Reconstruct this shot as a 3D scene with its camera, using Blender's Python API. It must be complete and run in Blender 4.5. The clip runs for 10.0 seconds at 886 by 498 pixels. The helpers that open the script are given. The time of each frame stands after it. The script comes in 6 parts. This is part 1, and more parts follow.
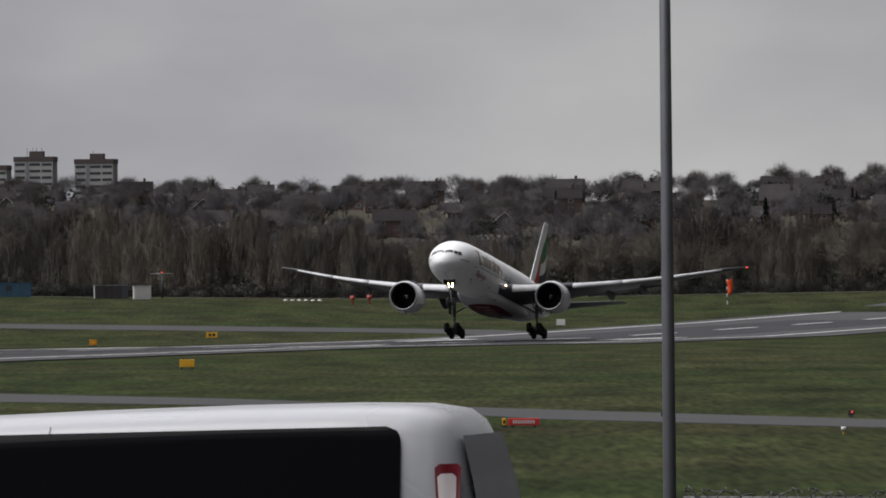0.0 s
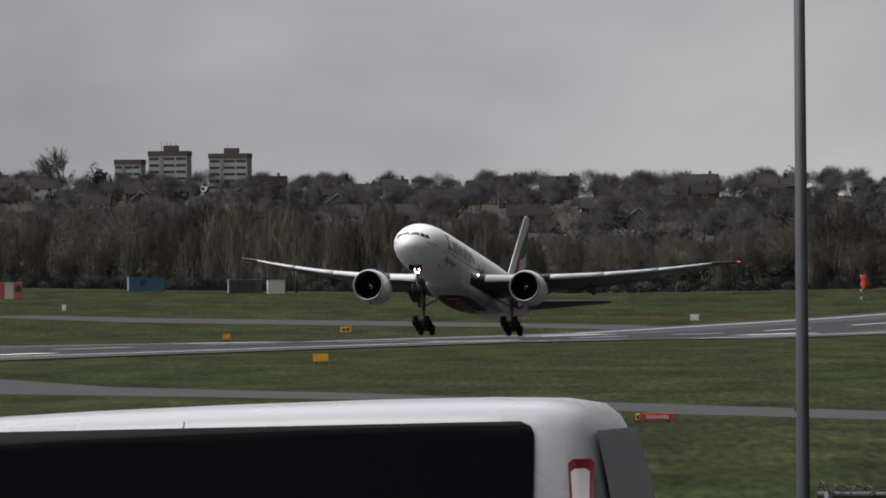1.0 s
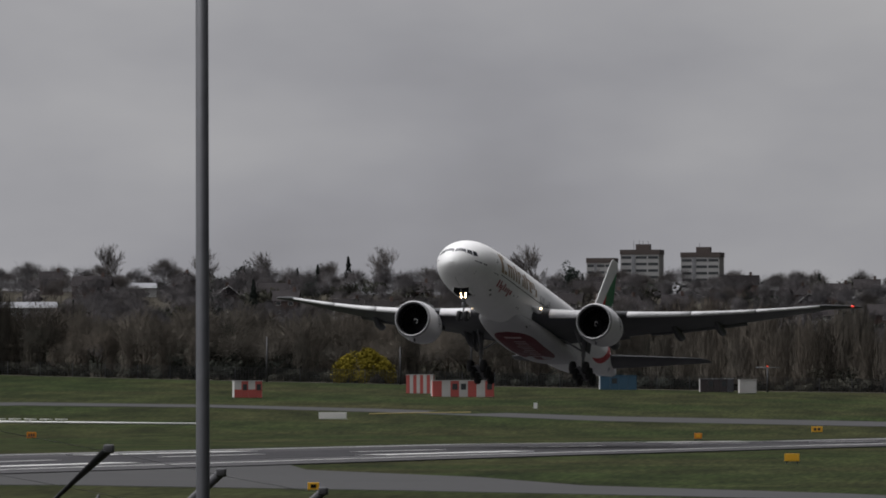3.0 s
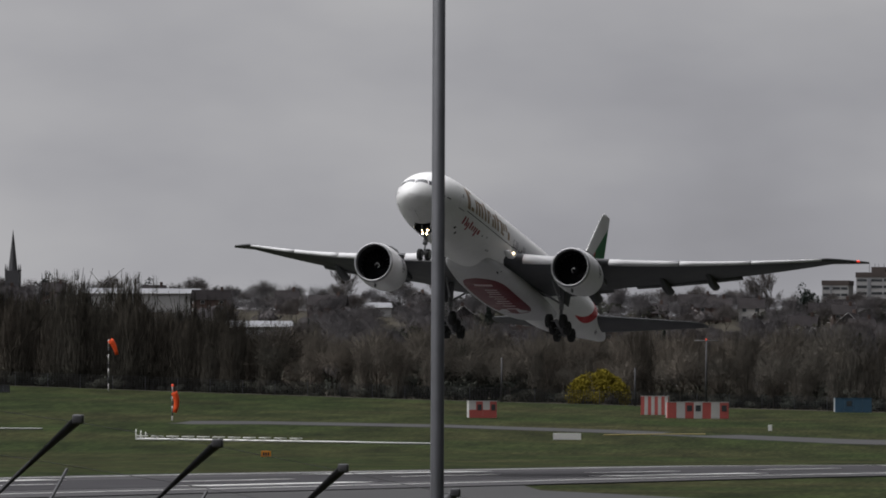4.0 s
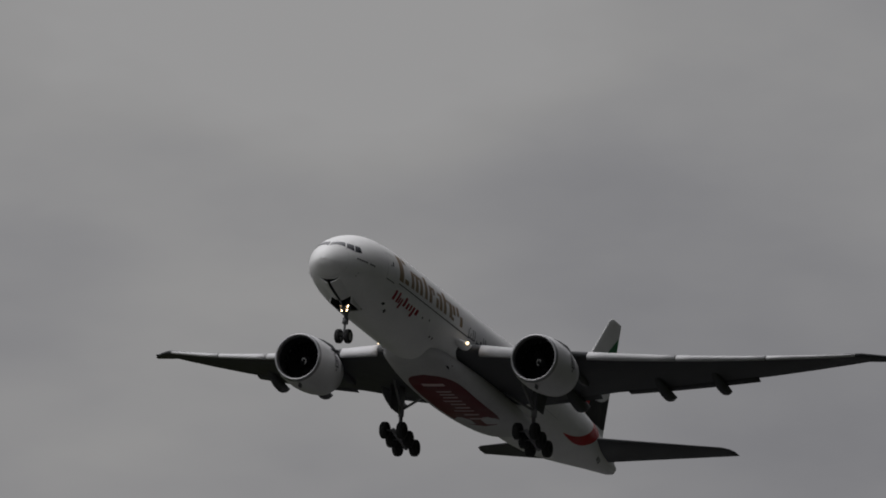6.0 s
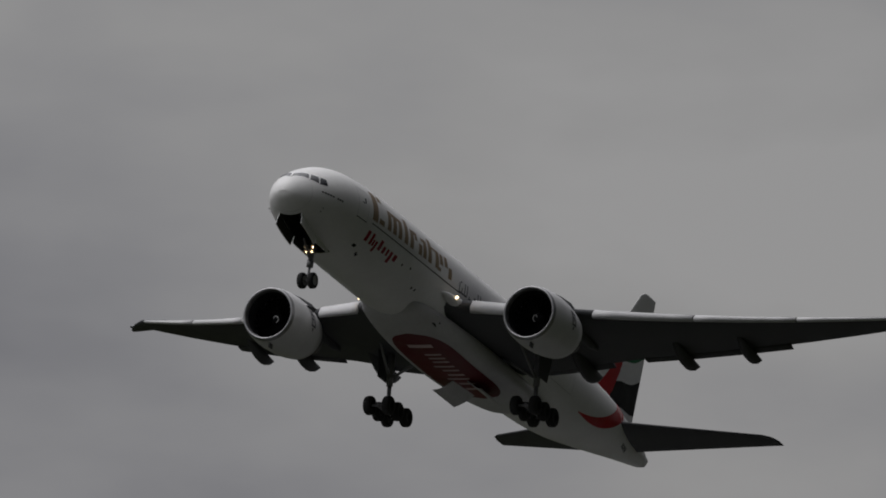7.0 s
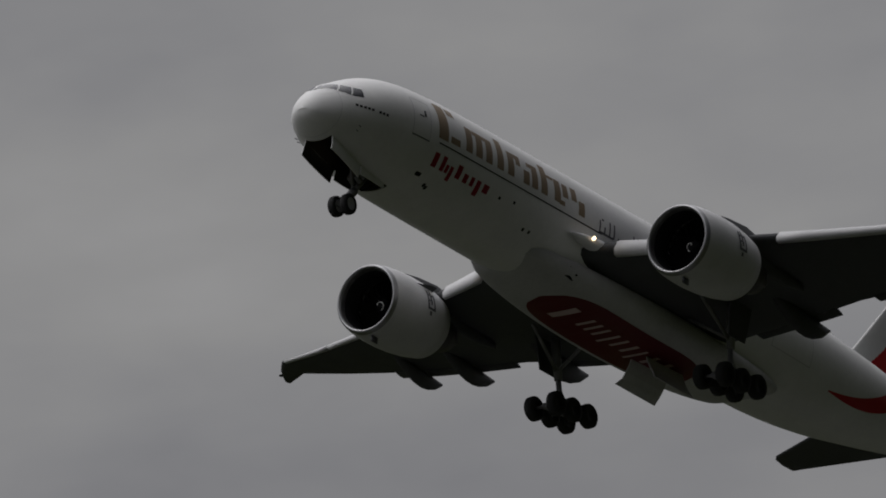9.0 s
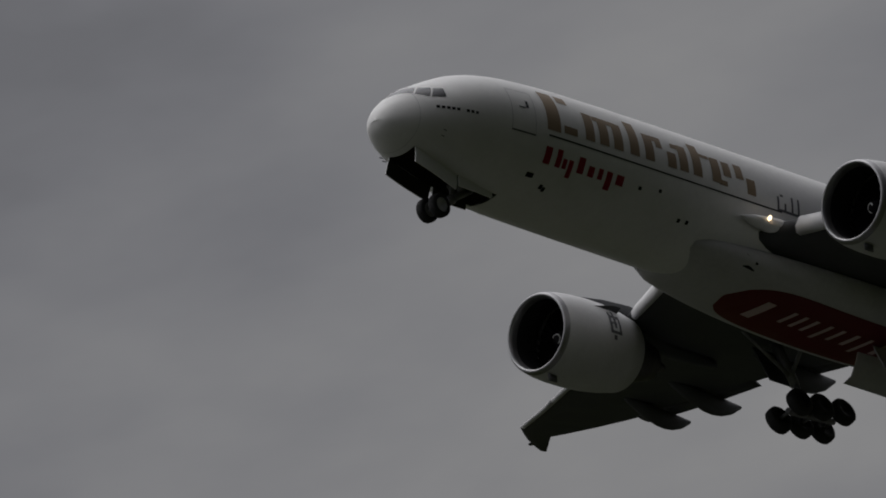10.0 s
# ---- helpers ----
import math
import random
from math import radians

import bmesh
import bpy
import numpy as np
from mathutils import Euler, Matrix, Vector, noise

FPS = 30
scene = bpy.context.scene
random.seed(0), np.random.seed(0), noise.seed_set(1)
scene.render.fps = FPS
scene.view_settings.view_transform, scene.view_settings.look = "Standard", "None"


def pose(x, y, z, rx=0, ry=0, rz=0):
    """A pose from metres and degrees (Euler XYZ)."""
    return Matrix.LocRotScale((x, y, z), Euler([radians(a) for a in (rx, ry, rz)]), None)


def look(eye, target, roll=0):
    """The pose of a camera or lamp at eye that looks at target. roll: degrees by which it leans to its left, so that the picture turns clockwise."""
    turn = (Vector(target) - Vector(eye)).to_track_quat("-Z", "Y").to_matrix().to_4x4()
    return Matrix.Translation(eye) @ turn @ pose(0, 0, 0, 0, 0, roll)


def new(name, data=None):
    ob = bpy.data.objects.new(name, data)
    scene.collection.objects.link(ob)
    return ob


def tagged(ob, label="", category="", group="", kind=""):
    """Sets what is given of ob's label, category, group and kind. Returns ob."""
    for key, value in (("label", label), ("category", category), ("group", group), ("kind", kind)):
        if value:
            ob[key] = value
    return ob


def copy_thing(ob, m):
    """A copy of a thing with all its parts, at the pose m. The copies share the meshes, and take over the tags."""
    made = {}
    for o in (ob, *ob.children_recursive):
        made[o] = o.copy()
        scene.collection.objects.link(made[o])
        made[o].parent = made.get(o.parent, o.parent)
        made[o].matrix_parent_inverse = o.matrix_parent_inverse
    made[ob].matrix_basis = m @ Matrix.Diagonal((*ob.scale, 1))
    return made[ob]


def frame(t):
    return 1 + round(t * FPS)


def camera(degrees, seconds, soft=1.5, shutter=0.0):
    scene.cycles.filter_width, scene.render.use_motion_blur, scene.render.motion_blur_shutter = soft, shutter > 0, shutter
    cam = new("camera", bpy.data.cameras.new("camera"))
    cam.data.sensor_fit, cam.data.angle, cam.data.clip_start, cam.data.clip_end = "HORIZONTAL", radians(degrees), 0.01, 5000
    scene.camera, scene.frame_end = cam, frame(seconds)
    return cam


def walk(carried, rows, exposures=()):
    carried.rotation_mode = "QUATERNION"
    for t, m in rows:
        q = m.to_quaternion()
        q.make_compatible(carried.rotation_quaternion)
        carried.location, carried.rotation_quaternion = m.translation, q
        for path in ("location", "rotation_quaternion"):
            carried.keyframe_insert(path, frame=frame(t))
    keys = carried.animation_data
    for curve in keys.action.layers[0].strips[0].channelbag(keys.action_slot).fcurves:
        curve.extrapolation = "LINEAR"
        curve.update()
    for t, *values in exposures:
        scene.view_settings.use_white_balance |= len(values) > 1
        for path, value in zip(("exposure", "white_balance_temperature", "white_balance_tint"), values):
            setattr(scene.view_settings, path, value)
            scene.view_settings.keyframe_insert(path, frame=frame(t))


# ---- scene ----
EYE = (0.0, 0.0, 8.0)
cam = camera(5.2111, 10.0, soft=1.8)
# seconds, azimuth from +y to the right, elevation, lean to the left (degrees)
AIM = [
    (0, 0.0000, 0.1499, -0.579),
    (0.5, -0.1843, 0.0755, -0.387),
    (1, -0.7883, 0.1268, -0.477),
    (1.5, -1.7380, 0.2448, 0.009),
    (2, -2.3078, 0.3326, 0.046),
    (2.5, -2.9295, 0.6166, 0.196),
    (2.7, -3.1927, 0.6813, 0.009),
    (4, -4.9489, 0.8444, 0.243),
    (4.5, -5.9169, 1.3739, 0.297),
    (5, -6.9360, 1.9753, 0.661),
    (5.5, -8.1178, 2.5021, 0.717),
    (5.7, -8.3849, 2.7295, 0.445),
    (6.8, -11.1083, 3.9359, 0.348),
    (7, -11.7943, 4.1450, 1.023),
    (7.5, -13.5309, 5.0288, 0.953),
    (8, -15.8525, 5.6097, 1.333),
    (8.5, -18.5287, 6.7690, 0.054),
    (9, -21.4117, 7.9800, -4.730),
    (9.5, -24.7377, 9.6310, -10.484),
    (10, -29.3452, 11.2176, -11.877),
]


def aim(az, el, roll):
    a, e = radians(az), radians(el)
    way = Vector((math.cos(e) * math.sin(a), math.cos(e) * math.cos(a), math.sin(e)))
    return look(EYE, Vector(EYE) + 100 * way, roll)


walk(cam, [(t, aim(az, el, roll)) for t, az, el, roll in AIM],
     exposures=[(0, 0.2), (0.5, 0.27), (1.0, 0.24), (1.5, 0.13), (2.0, 0.04), (2.5, 0.0), (4.0, 0.12), (4.5, 0.2), (5.0, -0.17), (5.5, -0.62), (7.0, -0.75), (7.5, -0.68), (8.0, -0.45), (8.5, -0.5), (9.0, -0.85), (9.5, -1.03), (10.0, -0.97)])

# seconds, place of the airliner's wing station, heading, pitch, bank
FLIGHT = [
    (0, 6.45, 1260.94, 6.57, -166.914, 7.541, -0.511),
    (0.5, -3.63, 1217.96, 6.74, -166.985, 8.332, -0.660),
    (1, -13.47, 1174.74, 7.30, -167.050, 9.023, -0.809),
    (1.5, -23.41, 1131.23, 8.36, -167.069, 9.640, -0.924),
    (2, -33.37, 1087.59, 9.78, -167.100, 10.265, -0.965),
    (2.5, -43.35, 1043.84, 11.66, -167.136, 10.921, -1.019),
    (2.7, -47.35, 1026.31, 12.50, -167.149, 11.181, -1.043),
    (4, -73.24, 912.33, 20.29, -167.223, 13.136, -1.440),
    (4.5, -83.34, 868.11, 24.50, -167.280, 13.732, -1.609),
    (5, -93.42, 823.91, 29.20, -167.324, 13.990, -1.605),
    (5.5, -103.52, 779.60, 34.16, -167.302, 14.071, -1.430),
    (5.7, -107.57, 761.86, 36.21, -167.290, 14.120, -1.340),
    (6.8, -129.79, 664.38, 48.54, -167.314, 14.799, -0.528),
    (7, -133.82, 646.70, 50.92, -167.301, 14.926, -0.398),
    (7.5, -143.90, 602.49, 56.96, -167.239, 15.255, -0.093),
    (8, -153.98, 558.32, 63.13, -167.230, 15.338, 0.189),
    (8.5, -164.05, 514.17, 69.37, -167.362, 14.881, 0.452),
    (9, -174.15, 469.88, 75.75, -167.350, 15.064, 0.811),
    (9.5, -184.28, 425.47, 82.07, -167.388, 14.488, 1.010),
    (10, -194.45, 380.88, 88.39, -167.559, 13.857, 1.300),
]

# ---- world and light ----
world = bpy.data.worlds.new("overcast_sky")
scene.world = world
world.use_nodes = True


def build_sky():
    nt = world.node_tree
    nt.nodes.clear()
    N, L = nt.nodes.new, nt.links.new
    out, bg = N("ShaderNodeOutputWorld"), N("ShaderNodeBackground")
    sky = N("ShaderNodeTexSky")
    sky.sky_type, sky.sun_disc = "NISHITA", False
    sky.sun_elevation, sky.sun_rotation = radians(62), radians(-95)
    sky.dust_density = 4.0
    dim = N("ShaderNodeMixRGB")
    dim.blend_type, dim.inputs[0].default_value = "MULTIPLY", 1.0
    dim.inputs[2].default_value = (0.05, 0.05, 0.05, 1)
    L(sky.outputs[0], dim.inputs[1])
    co = N("ShaderNodeTexCoord")
    sep = N("ShaderNodeSeparateXYZ")
    L(co.outputs["Generated"], sep.inputs[0])
    # the overcast layer: brighter towards the zenith
    lift = N("ShaderNodeMapRange")
    for i, v in enumerate((0.25, 1.0, 0.41, 3.6)):
        lift.inputs[i + 1].default_value = v
    L(sep.outputs[2], lift.inputs[0])
    # cloud banks, seen flat towards the horizon
    mp = N("ShaderNodeMapping")
    mp.inputs["Scale"].default_value = (1.0, 1.0, 2.3)
    L(co.outputs["Generated"], mp.inputs[0])
    n1, n2 = N("ShaderNodeTexNoise"), N("ShaderNodeTexNoise")
    for n, sc, de, ro in ((n1, 8.0, 3, 0.45), (n2, 24.0, 4, 0.5)):
        n.inputs["Scale"].default_value, n.inputs["Detail"].default_value, n.inputs["Roughness"].default_value = sc, de, ro
        L(mp.outputs[0], n.inputs["Vector"])
    mixn = N("ShaderNodeMath")
    mixn.operation = "MULTIPLY_ADD"
    L(n2.outputs[0], mixn.inputs[0])
    mixn.inputs[1].default_value = 0.45
    L(n1.outputs[0], mixn.inputs[2])
    ramp = N("ShaderNodeMapRange")
    for i, v in enumerate((0.5, 0.95, 0.70, 1.30)):
        ramp.inputs[i + 1].default_value = v
    L(mixn.outputs[0], ramp.inputs[0])
    # thinner cloud over the sun's side than opposite
    across = N("ShaderNodeVectorMath")
    across.operation = "DOT_PRODUCT"
    across.inputs[1].default_value = (-0.95, 0.30, 0.0)
    L(co.outputs["Generated"], across.inputs[0])
    side = N("ShaderNodeMapRange")
    side.interpolation_type = "SMOOTHSTEP"
    for i, v in enumerate((-0.55, 0.5, 0.03, 1.0)):
        side.inputs[i + 1].default_value = v
    L(across.outputs["Value"], side.inputs[0])
    both = N("ShaderNodeMath")
    both.operation = "MULTIPLY"
    L(side.outputs[0], both.inputs[0])
    L(ramp.outputs[0], both.inputs[1])
    grey = N("ShaderNodeMath")
    grey.operation = "MULTIPLY"
    L(lift.outputs[0], grey.inputs[0])
    L(both.outputs[0], grey.inputs[1])
    # the thick cloud is bluish, the thin parts a little warm
    hue = N("ShaderNodeMixRGB")
    hue.inputs[1].default_value, hue.inputs[2].default_value = (0.98, 0.98, 1.055, 1), (1.0, 0.99, 0.995, 1)
    part_of = N("ShaderNodeMapRange")
    for i, v in enumerate((0.8, 1.2, 0.0, 1.0)):
        part_of.inputs[i + 1].default_value = v
    L(ramp.outputs[0], part_of.inputs[0])
    L(part_of.outputs[0], hue.inputs[0])
    tint = N("ShaderNodeMixRGB")
    tint.blend_type, tint.inputs[0].default_value = "MULTIPLY", 1.0
    L(hue.outputs[0], tint.inputs[1])
    L(grey.outputs[0], tint.inputs[2])
    add = N("ShaderNodeMixRGB")
    add.blend_type, add.inputs[0].default_value = "MIX", 0.92
    L(dim.outputs[0], add.inputs[1])
    L(tint.outputs[0], add.inputs[2])
    L(add.outputs[0], bg.inputs[0])
    bg.inputs[1].default_value = 1.0
    L(bg.outputs[0], out.inputs[0])


build_sky()
sun = new("sun", bpy.data.lights.new("sun", "SUN"))
sun.data.energy, sun.data.angle, sun.data.color = 1.2, radians(40), (1.0, 0.97, 0.93)
sun.matrix_world = look((0, 0, 50), (math.sin(radians(-95)) * -20, math.cos(radians(-95)) * -20, 50 - 37.6))

# ---- materials ----
def mat(name, color, rough=0.6, metal=0.0, var=0.15, scale=4.0, fine=40.0, bump=0.0, emit=0.0, spec=0.5, coat=0.0, island=0.0, obj=0.0, tint=None):
    """A procedural surface: base colour varied at two scales, uneven gloss and fine relief."""
    m = bpy.data.materials.new(name)
    m.use_nodes = True
    nt = m.node_tree
    N, L = nt.nodes.new, nt.links.new
    b = nt.nodes["Principled BSDF"]
    co = N("ShaderNodeTexCoord")
    n1, n2 = N("ShaderNodeTexNoise"), N("ShaderNodeTexNoise")
    n1.inputs["Scale"].default_value, n2.inputs["Scale"].default_value = scale, fine
    n1.inputs["Detail"].default_value, n2.inputs["Detail"].default_value = 4, 3
    for n in (n1, n2):
        L(co.outputs["Object"], n.inputs["Vector"])
    s = N("ShaderNodeMath")
    s.operation = "MULTIPLY_ADD"
    L(n2.outputs[0], s.inputs[0])
    s.inputs[1].default_value = 0.5
    L(n1.outputs[0], s.inputs[2])
    r = N("ShaderNodeMapRange")
    for i, v in enumerate((0.4, 1.1, 1 - var, 1 + var)):
        r.inputs[i + 1].default_value = v
    L(s.outputs[0], r.inputs[0])
    last = r.outputs[0]
    if island or obj:
        g = N("ShaderNodeNewGeometry") if island else N("ShaderNodeObjectInfo")
        q = N("ShaderNodeMapRange")
        for i, v in enumerate((0.0, 1.0, 1 - (island or obj), 1 + (island or obj))):
            q.inputs[i + 1].default_value = v
        L(g.outputs["Random Per Island" if island else "Random"], q.inputs[0])
        k = N("ShaderNodeMath")
        k.operation = "MULTIPLY"
        L(last, k.inputs[0])
        L(q.outputs[0], k.inputs[1])
        last = k.outputs[0]
    mul = N("ShaderNodeMixRGB")
    mul.blend_type, mul.inputs[0].default_value = "MULTIPLY", 1.0
    mul.inputs[1].default_value = (*color, 1)
    L(last, mul.inputs[2])
    colour = mul.outputs[0]
    if tint:
        mx = N("ShaderNodeMixRGB")
        L(n1.outputs[0], mx.inputs[0])
        L(colour, mx.inputs[1])
        mx.inputs[2].default_value = (*tint, 1)
        colour = mx.outputs[0]
    L(colour, b.inputs["Base Color"])
    rr = N("ShaderNodeMapRange")
    for i, v in enumerate((0.3, 0.7, max(0.02, rough - 0.08), min(1, rough + 0.08))):
        rr.inputs[i + 1].default_value = v
    L(n1.outputs[0], rr.inputs[0])
    L(rr.outputs[0], b.inputs["Roughness"])
    b.inputs["Metallic"].default_value = metal
    b.inputs["Specular IOR Level"].default_value = spec
    b.inputs["Coat Weight"].default_value = coat
    if bump:
        bp = N("ShaderNodeBump")
        bp.inputs["Strength"].default_value = bump
        L(n2.outputs[0], bp.inputs["Height"])
        L(bp.outputs[0], b.inputs["Normal"])
    if emit:
        b.inputs["Emission Color"].default_value = (*color, 1)
        b.inputs["Emission Strength"].default_value = emit
    return m


PAINT = mat("aircraft_white_paint", (0.75, 0.75, 0.75), 0.42, var=0.08, scale=0.35, fine=3.0, spec=0.2)
# hull paint lowered to grey: the belly's shade is in this colour
BELLYSHADE = mat("belly_shaded_paint", (0.50, 0.50, 0.51), 0.5, var=0.12, scale=0.5, fine=4.0, spec=0.15)
# light grey wing paint, darkened so that the undersides read as shaded
SHADEDGREY = mat("wing_grey_shaded", (0.080, 0.082, 0.087), 0.6, var=0.15, scale=0.5, fine=5.0, spec=0.1)
BARE = mat("bare_metal_lip", (0.30, 0.30, 0.31), 0.42, 0.8, var=0.1, scale=2.0)
SLAT = mat("slat_grey_paint", (0.54, 0.54, 0.55), 0.5, var=0.1, scale=0.8, fine=6.0, spec=0.15)
NACELLE = mat("nacelle_white_paint", (0.60, 0.60, 0.61), 0.45, var=0.08, scale=0.8, fine=6.0, spec=0.25)
# fan metal and intake liner near black: the intake's shade is put into both
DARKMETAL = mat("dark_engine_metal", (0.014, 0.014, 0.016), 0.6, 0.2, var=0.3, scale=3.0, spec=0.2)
INTAKE = mat("intake_shade_liner", (0.022, 0.022, 0.024), 0.7, var=0.2, scale=3.0, spec=0.15)
HOTMETAL = mat("exhaust_metal", (0.055, 0.050, 0.046), 0.5, 0.6, var=0.3, scale=2.0)
RED = mat("red_paint", (0.44, 0.012, 0.016), 0.45, var=0.08, scale=0.6, spec=0.12)
# a darker copy of the red, with the belly's shade put in
SHADEDRED = mat("belly_red_shaded", (0.12, 0.006, 0.012), 0.5, var=0.1, scale=0.6, spec=0.2)
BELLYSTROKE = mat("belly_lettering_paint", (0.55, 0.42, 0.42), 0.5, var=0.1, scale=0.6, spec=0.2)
GREEN = mat("green_paint", (0.008, 0.15, 0.05), 0.45, var=0.08, scale=0.6, spec=0.12)
BLACK = mat("black_paint", (0.008, 0.008, 0.010), 0.5, var=0.1, scale=0.6, spec=0.12)
GOLD = mat("gold_paint", (0.27, 0.20, 0.13), 0.5, 0.1, var=0.1, scale=0.8, spec=0.2)
LETTERRED = mat("dark_red_letter_paint", (0.28, 0.012, 0.025), 0.5, var=0.1, scale=0.8, spec=0.15)
PALE = mat("pale_letter_paint", (0.50, 0.36, 0.33), 0.4, var=0.1, scale=0.8)
LINE = mat("panel_line_grey", (0.10, 0.10, 0.11), 0.6, var=0.1)
GLASSDARK = mat("cockpit_glass", (0.02, 0.022, 0.028), 0.08, var=0.1, spec=0.8)
TYRE = mat("tyre_rubber", (0.018, 0.018, 0.019), 0.85, var=0.2, scale=3.0)
RIM = mat("wheel_hub_metal", (0.45, 0.45, 0.46), 0.45, 0.6, var=0.2, scale=4.0)
STRUT = mat("gear_strut_paint", (0.22, 0.22, 0.23), 0.45, 0.2, var=0.25, scale=2.0)
BAY = mat("wheel_bay_dark", (0.03, 0.03, 0.03), 0.8, var=0.3, scale=2.0)
LAMP = mat("landing_light_glow", (1.0, 0.70, 0.38), 0.3, emit=22.0, var=0.0)
ROOTLAMP = mat("wing_light_glow", (1.0, 0.74, 0.45), 0.3, emit=6.0, var=0.0)
NAVRED = mat("red_navigation_glow", (1.0, 0.06, 0.03), 0.3, emit=0.6, var=0.0)


def grass_material():
    """Mown turf: broad worn and lush patches drawn out along the mowing, and a fine tufted grain."""
    m = bpy.data.materials.new("mown_grass")
    m.use_nodes = True
    nt = m.node_tree
    N, L = nt.nodes.new, nt.links.new
    b = nt.nodes["Principled BSDF"]
    co = N("ShaderNodeTexCoord")

    def field(scale, turn, detail):
        mp, n = N("ShaderNodeMapping"), N("ShaderNodeTexNoise")
        mp.inputs["Scale"].default_value = scale
        mp.inputs["Rotation"].default_value = (0, 0, radians(turn))
        L(co.outputs["Object"], mp.inputs[0])
        n.inputs["Scale"].default_value, n.inputs["Detail"].default_value = 1.0, detail
        L(mp.outputs[0], n.inputs["Vector"])
        return n.outputs[0]
    broad, streak, grain = field((0.022, 0.016, 0.05), 0, 5), field((0.16, 0.030, 0.2), 13, 5), field((2.2, 0.12, 1.0), 0, 6)

    def ramp(src, lo, hi, a, c):
        r = N("ShaderNodeMapRange")
        for i, v in enumerate((lo, hi, a, c)):
            r.inputs[i + 1].default_value = v
        L(src, r.inputs[0])
        return r.outputs[0]
    mx = N("ShaderNodeMixRGB")
    mx.inputs[1].default_value, mx.inputs[2].default_value = (0.0178, 0.0258, 0.0080, 1), (0.0285, 0.0290, 0.0120, 1)
    L(ramp(broad, 0.38, 0.66, 0, 1), mx.inputs[0])
    k = N("ShaderNodeMath")
    k.operation = "MULTIPLY"
    L(ramp(streak, 0.3, 0.7, 0.55, 1.45), k.inputs[0])
    L(ramp(grain, 0.3, 0.7, 0.5, 1.5), k.inputs[1])
    mul = N("ShaderNodeMixRGB")
    mul.blend_type, mul.inputs[0].default_value = "MULTIPLY", 1.0
    L(mx.outputs[0], mul.inputs[1])
    L(k.outputs[0], mul.inputs[2])
    L(mul.outputs[0], b.inputs["Base Color"])
    b.inputs["Roughness"].default_value = 0.95
    b.inputs["Specular IOR Level"].default_value = 0.02
    bp = N("ShaderNodeBump")
    bp.inputs["Strength"].default_value = 0.3
    L(grain, bp.inputs["Height"])
    L(bp.outputs[0], b.inputs["Normal"])
    return m




def branches(name, colour, other, spread=0.03, grain=0.25):
    """Fine bare branches, shaded as whole crowns: the crown's own outward direction and tone are stored on the mesh."""
    m = bpy.data.materials.new(name)
    m.use_nodes = True
    nt = m.node_tree
    N, L = nt.nodes.new, nt.links.new
    b = nt.nodes["Principled BSDF"]
    co, n1 = N("ShaderNodeTexCoord"), N("ShaderNodeTexNoise")
    n1.inputs["Scale"].default_value, n1.inputs["Detail"].default_value = spread, 5
    L(co.outputs["Object"], n1.inputs["Vector"])
    n2 = N("ShaderNodeTexNoise")
    n2.inputs["Scale"].default_value, n2.inputs["Detail"].default_value = 0.9, 2
    L(co.outputs["Object"], n2.inputs["Vector"])
    r1, r2 = N("ShaderNodeMapRange"), N("ShaderNodeMapRange")
    for r, vals, src in ((r1, (0.36, 0.64, 0.0, 1.0), n1), (r2, (0.3, 0.7, 1 - grain, 1 + grain), n2)):
        for i, v in enumerate(vals):
            r.inputs[i + 1].default_value = v
        L(src.outputs[0], r.inputs[0])
    mx = N("ShaderNodeMixRGB")
    mx.inputs[1].default_value, mx.inputs[2].default_value = (*colour, 1), (*other, 1)
    L(r1.outputs[0], mx.inputs[0])
    tone, out = N("ShaderNodeAttribute"), N("ShaderNodeAttribute")
    tone.attribute_name, out.attribute_name = "tone", "outward"
    k = N("ShaderNodeMath")
    k.operation = "MULTIPLY"
    L(tone.outputs["Fac"], k.inputs[0])
    L(r2.outputs[0], k.inputs[1])
    mul = N("ShaderNodeMixRGB")
    mul.blend_type, mul.inputs[0].default_value = "MULTIPLY", 1.0
    L(mx.outputs[0], mul.inputs[1])
    L(k.outputs[0], mul.inputs[2])
    L(mul.outputs[0], b.inputs["Base Color"])
    L(out.outputs["Vector"], b.inputs["Normal"])
    b.inputs["Roughness"].default_value, b.inputs["Specular IOR Level"].default_value = 0.95, 0.0
    return m


GRASS = grass_material()
DRYGRASS = mat("rough_grass", (0.050, 0.051, 0.020), 0.95, var=0.35, scale=0.05, fine=0.8, bump=0.3, spec=0.1)
ASPHALT = mat("runway_asphalt", (0.064, 0.063, 0.066), 0.9, var=0.22, scale=0.03, fine=0.6, spec=0.03)
RUBBERED = mat("rubbered_asphalt", (0.042, 0.041, 0.044), 0.9, var=0.35, scale=0.05, fine=0.5, spec=0.03)
TAXI = mat("taxiway_asphalt", (0.058, 0.058, 0.059), 0.9, var=0.2, scale=0.06, fine=0.9, spec=0.03)
MARK = mat("white_marking_paint", (0.50, 0.50, 0.49), 0.8, var=0.3, scale=0.3, fine=2.0, spec=0.05)
YELLOWMARK = mat("yellow_marking_paint", (0.16, 0.13, 0.05), 0.8, var=0.4, scale=0.3, fine=2.0, spec=0.05)
BARK = mat("tree_bark", (0.070, 0.062, 0.056), 0.9, var=0.3, scale=1.0, spec=0.02)
TWIG = mat("bare_twigs", (0.105, 0.096, 0.093), 0.95, var=0.20, scale=0.10, fine=0.6, spec=0.0, obj=0.25)
WOODS = branches("bare_woodland", (0.165, 0.141, 0.116), (0.118, 0.109, 0.094))
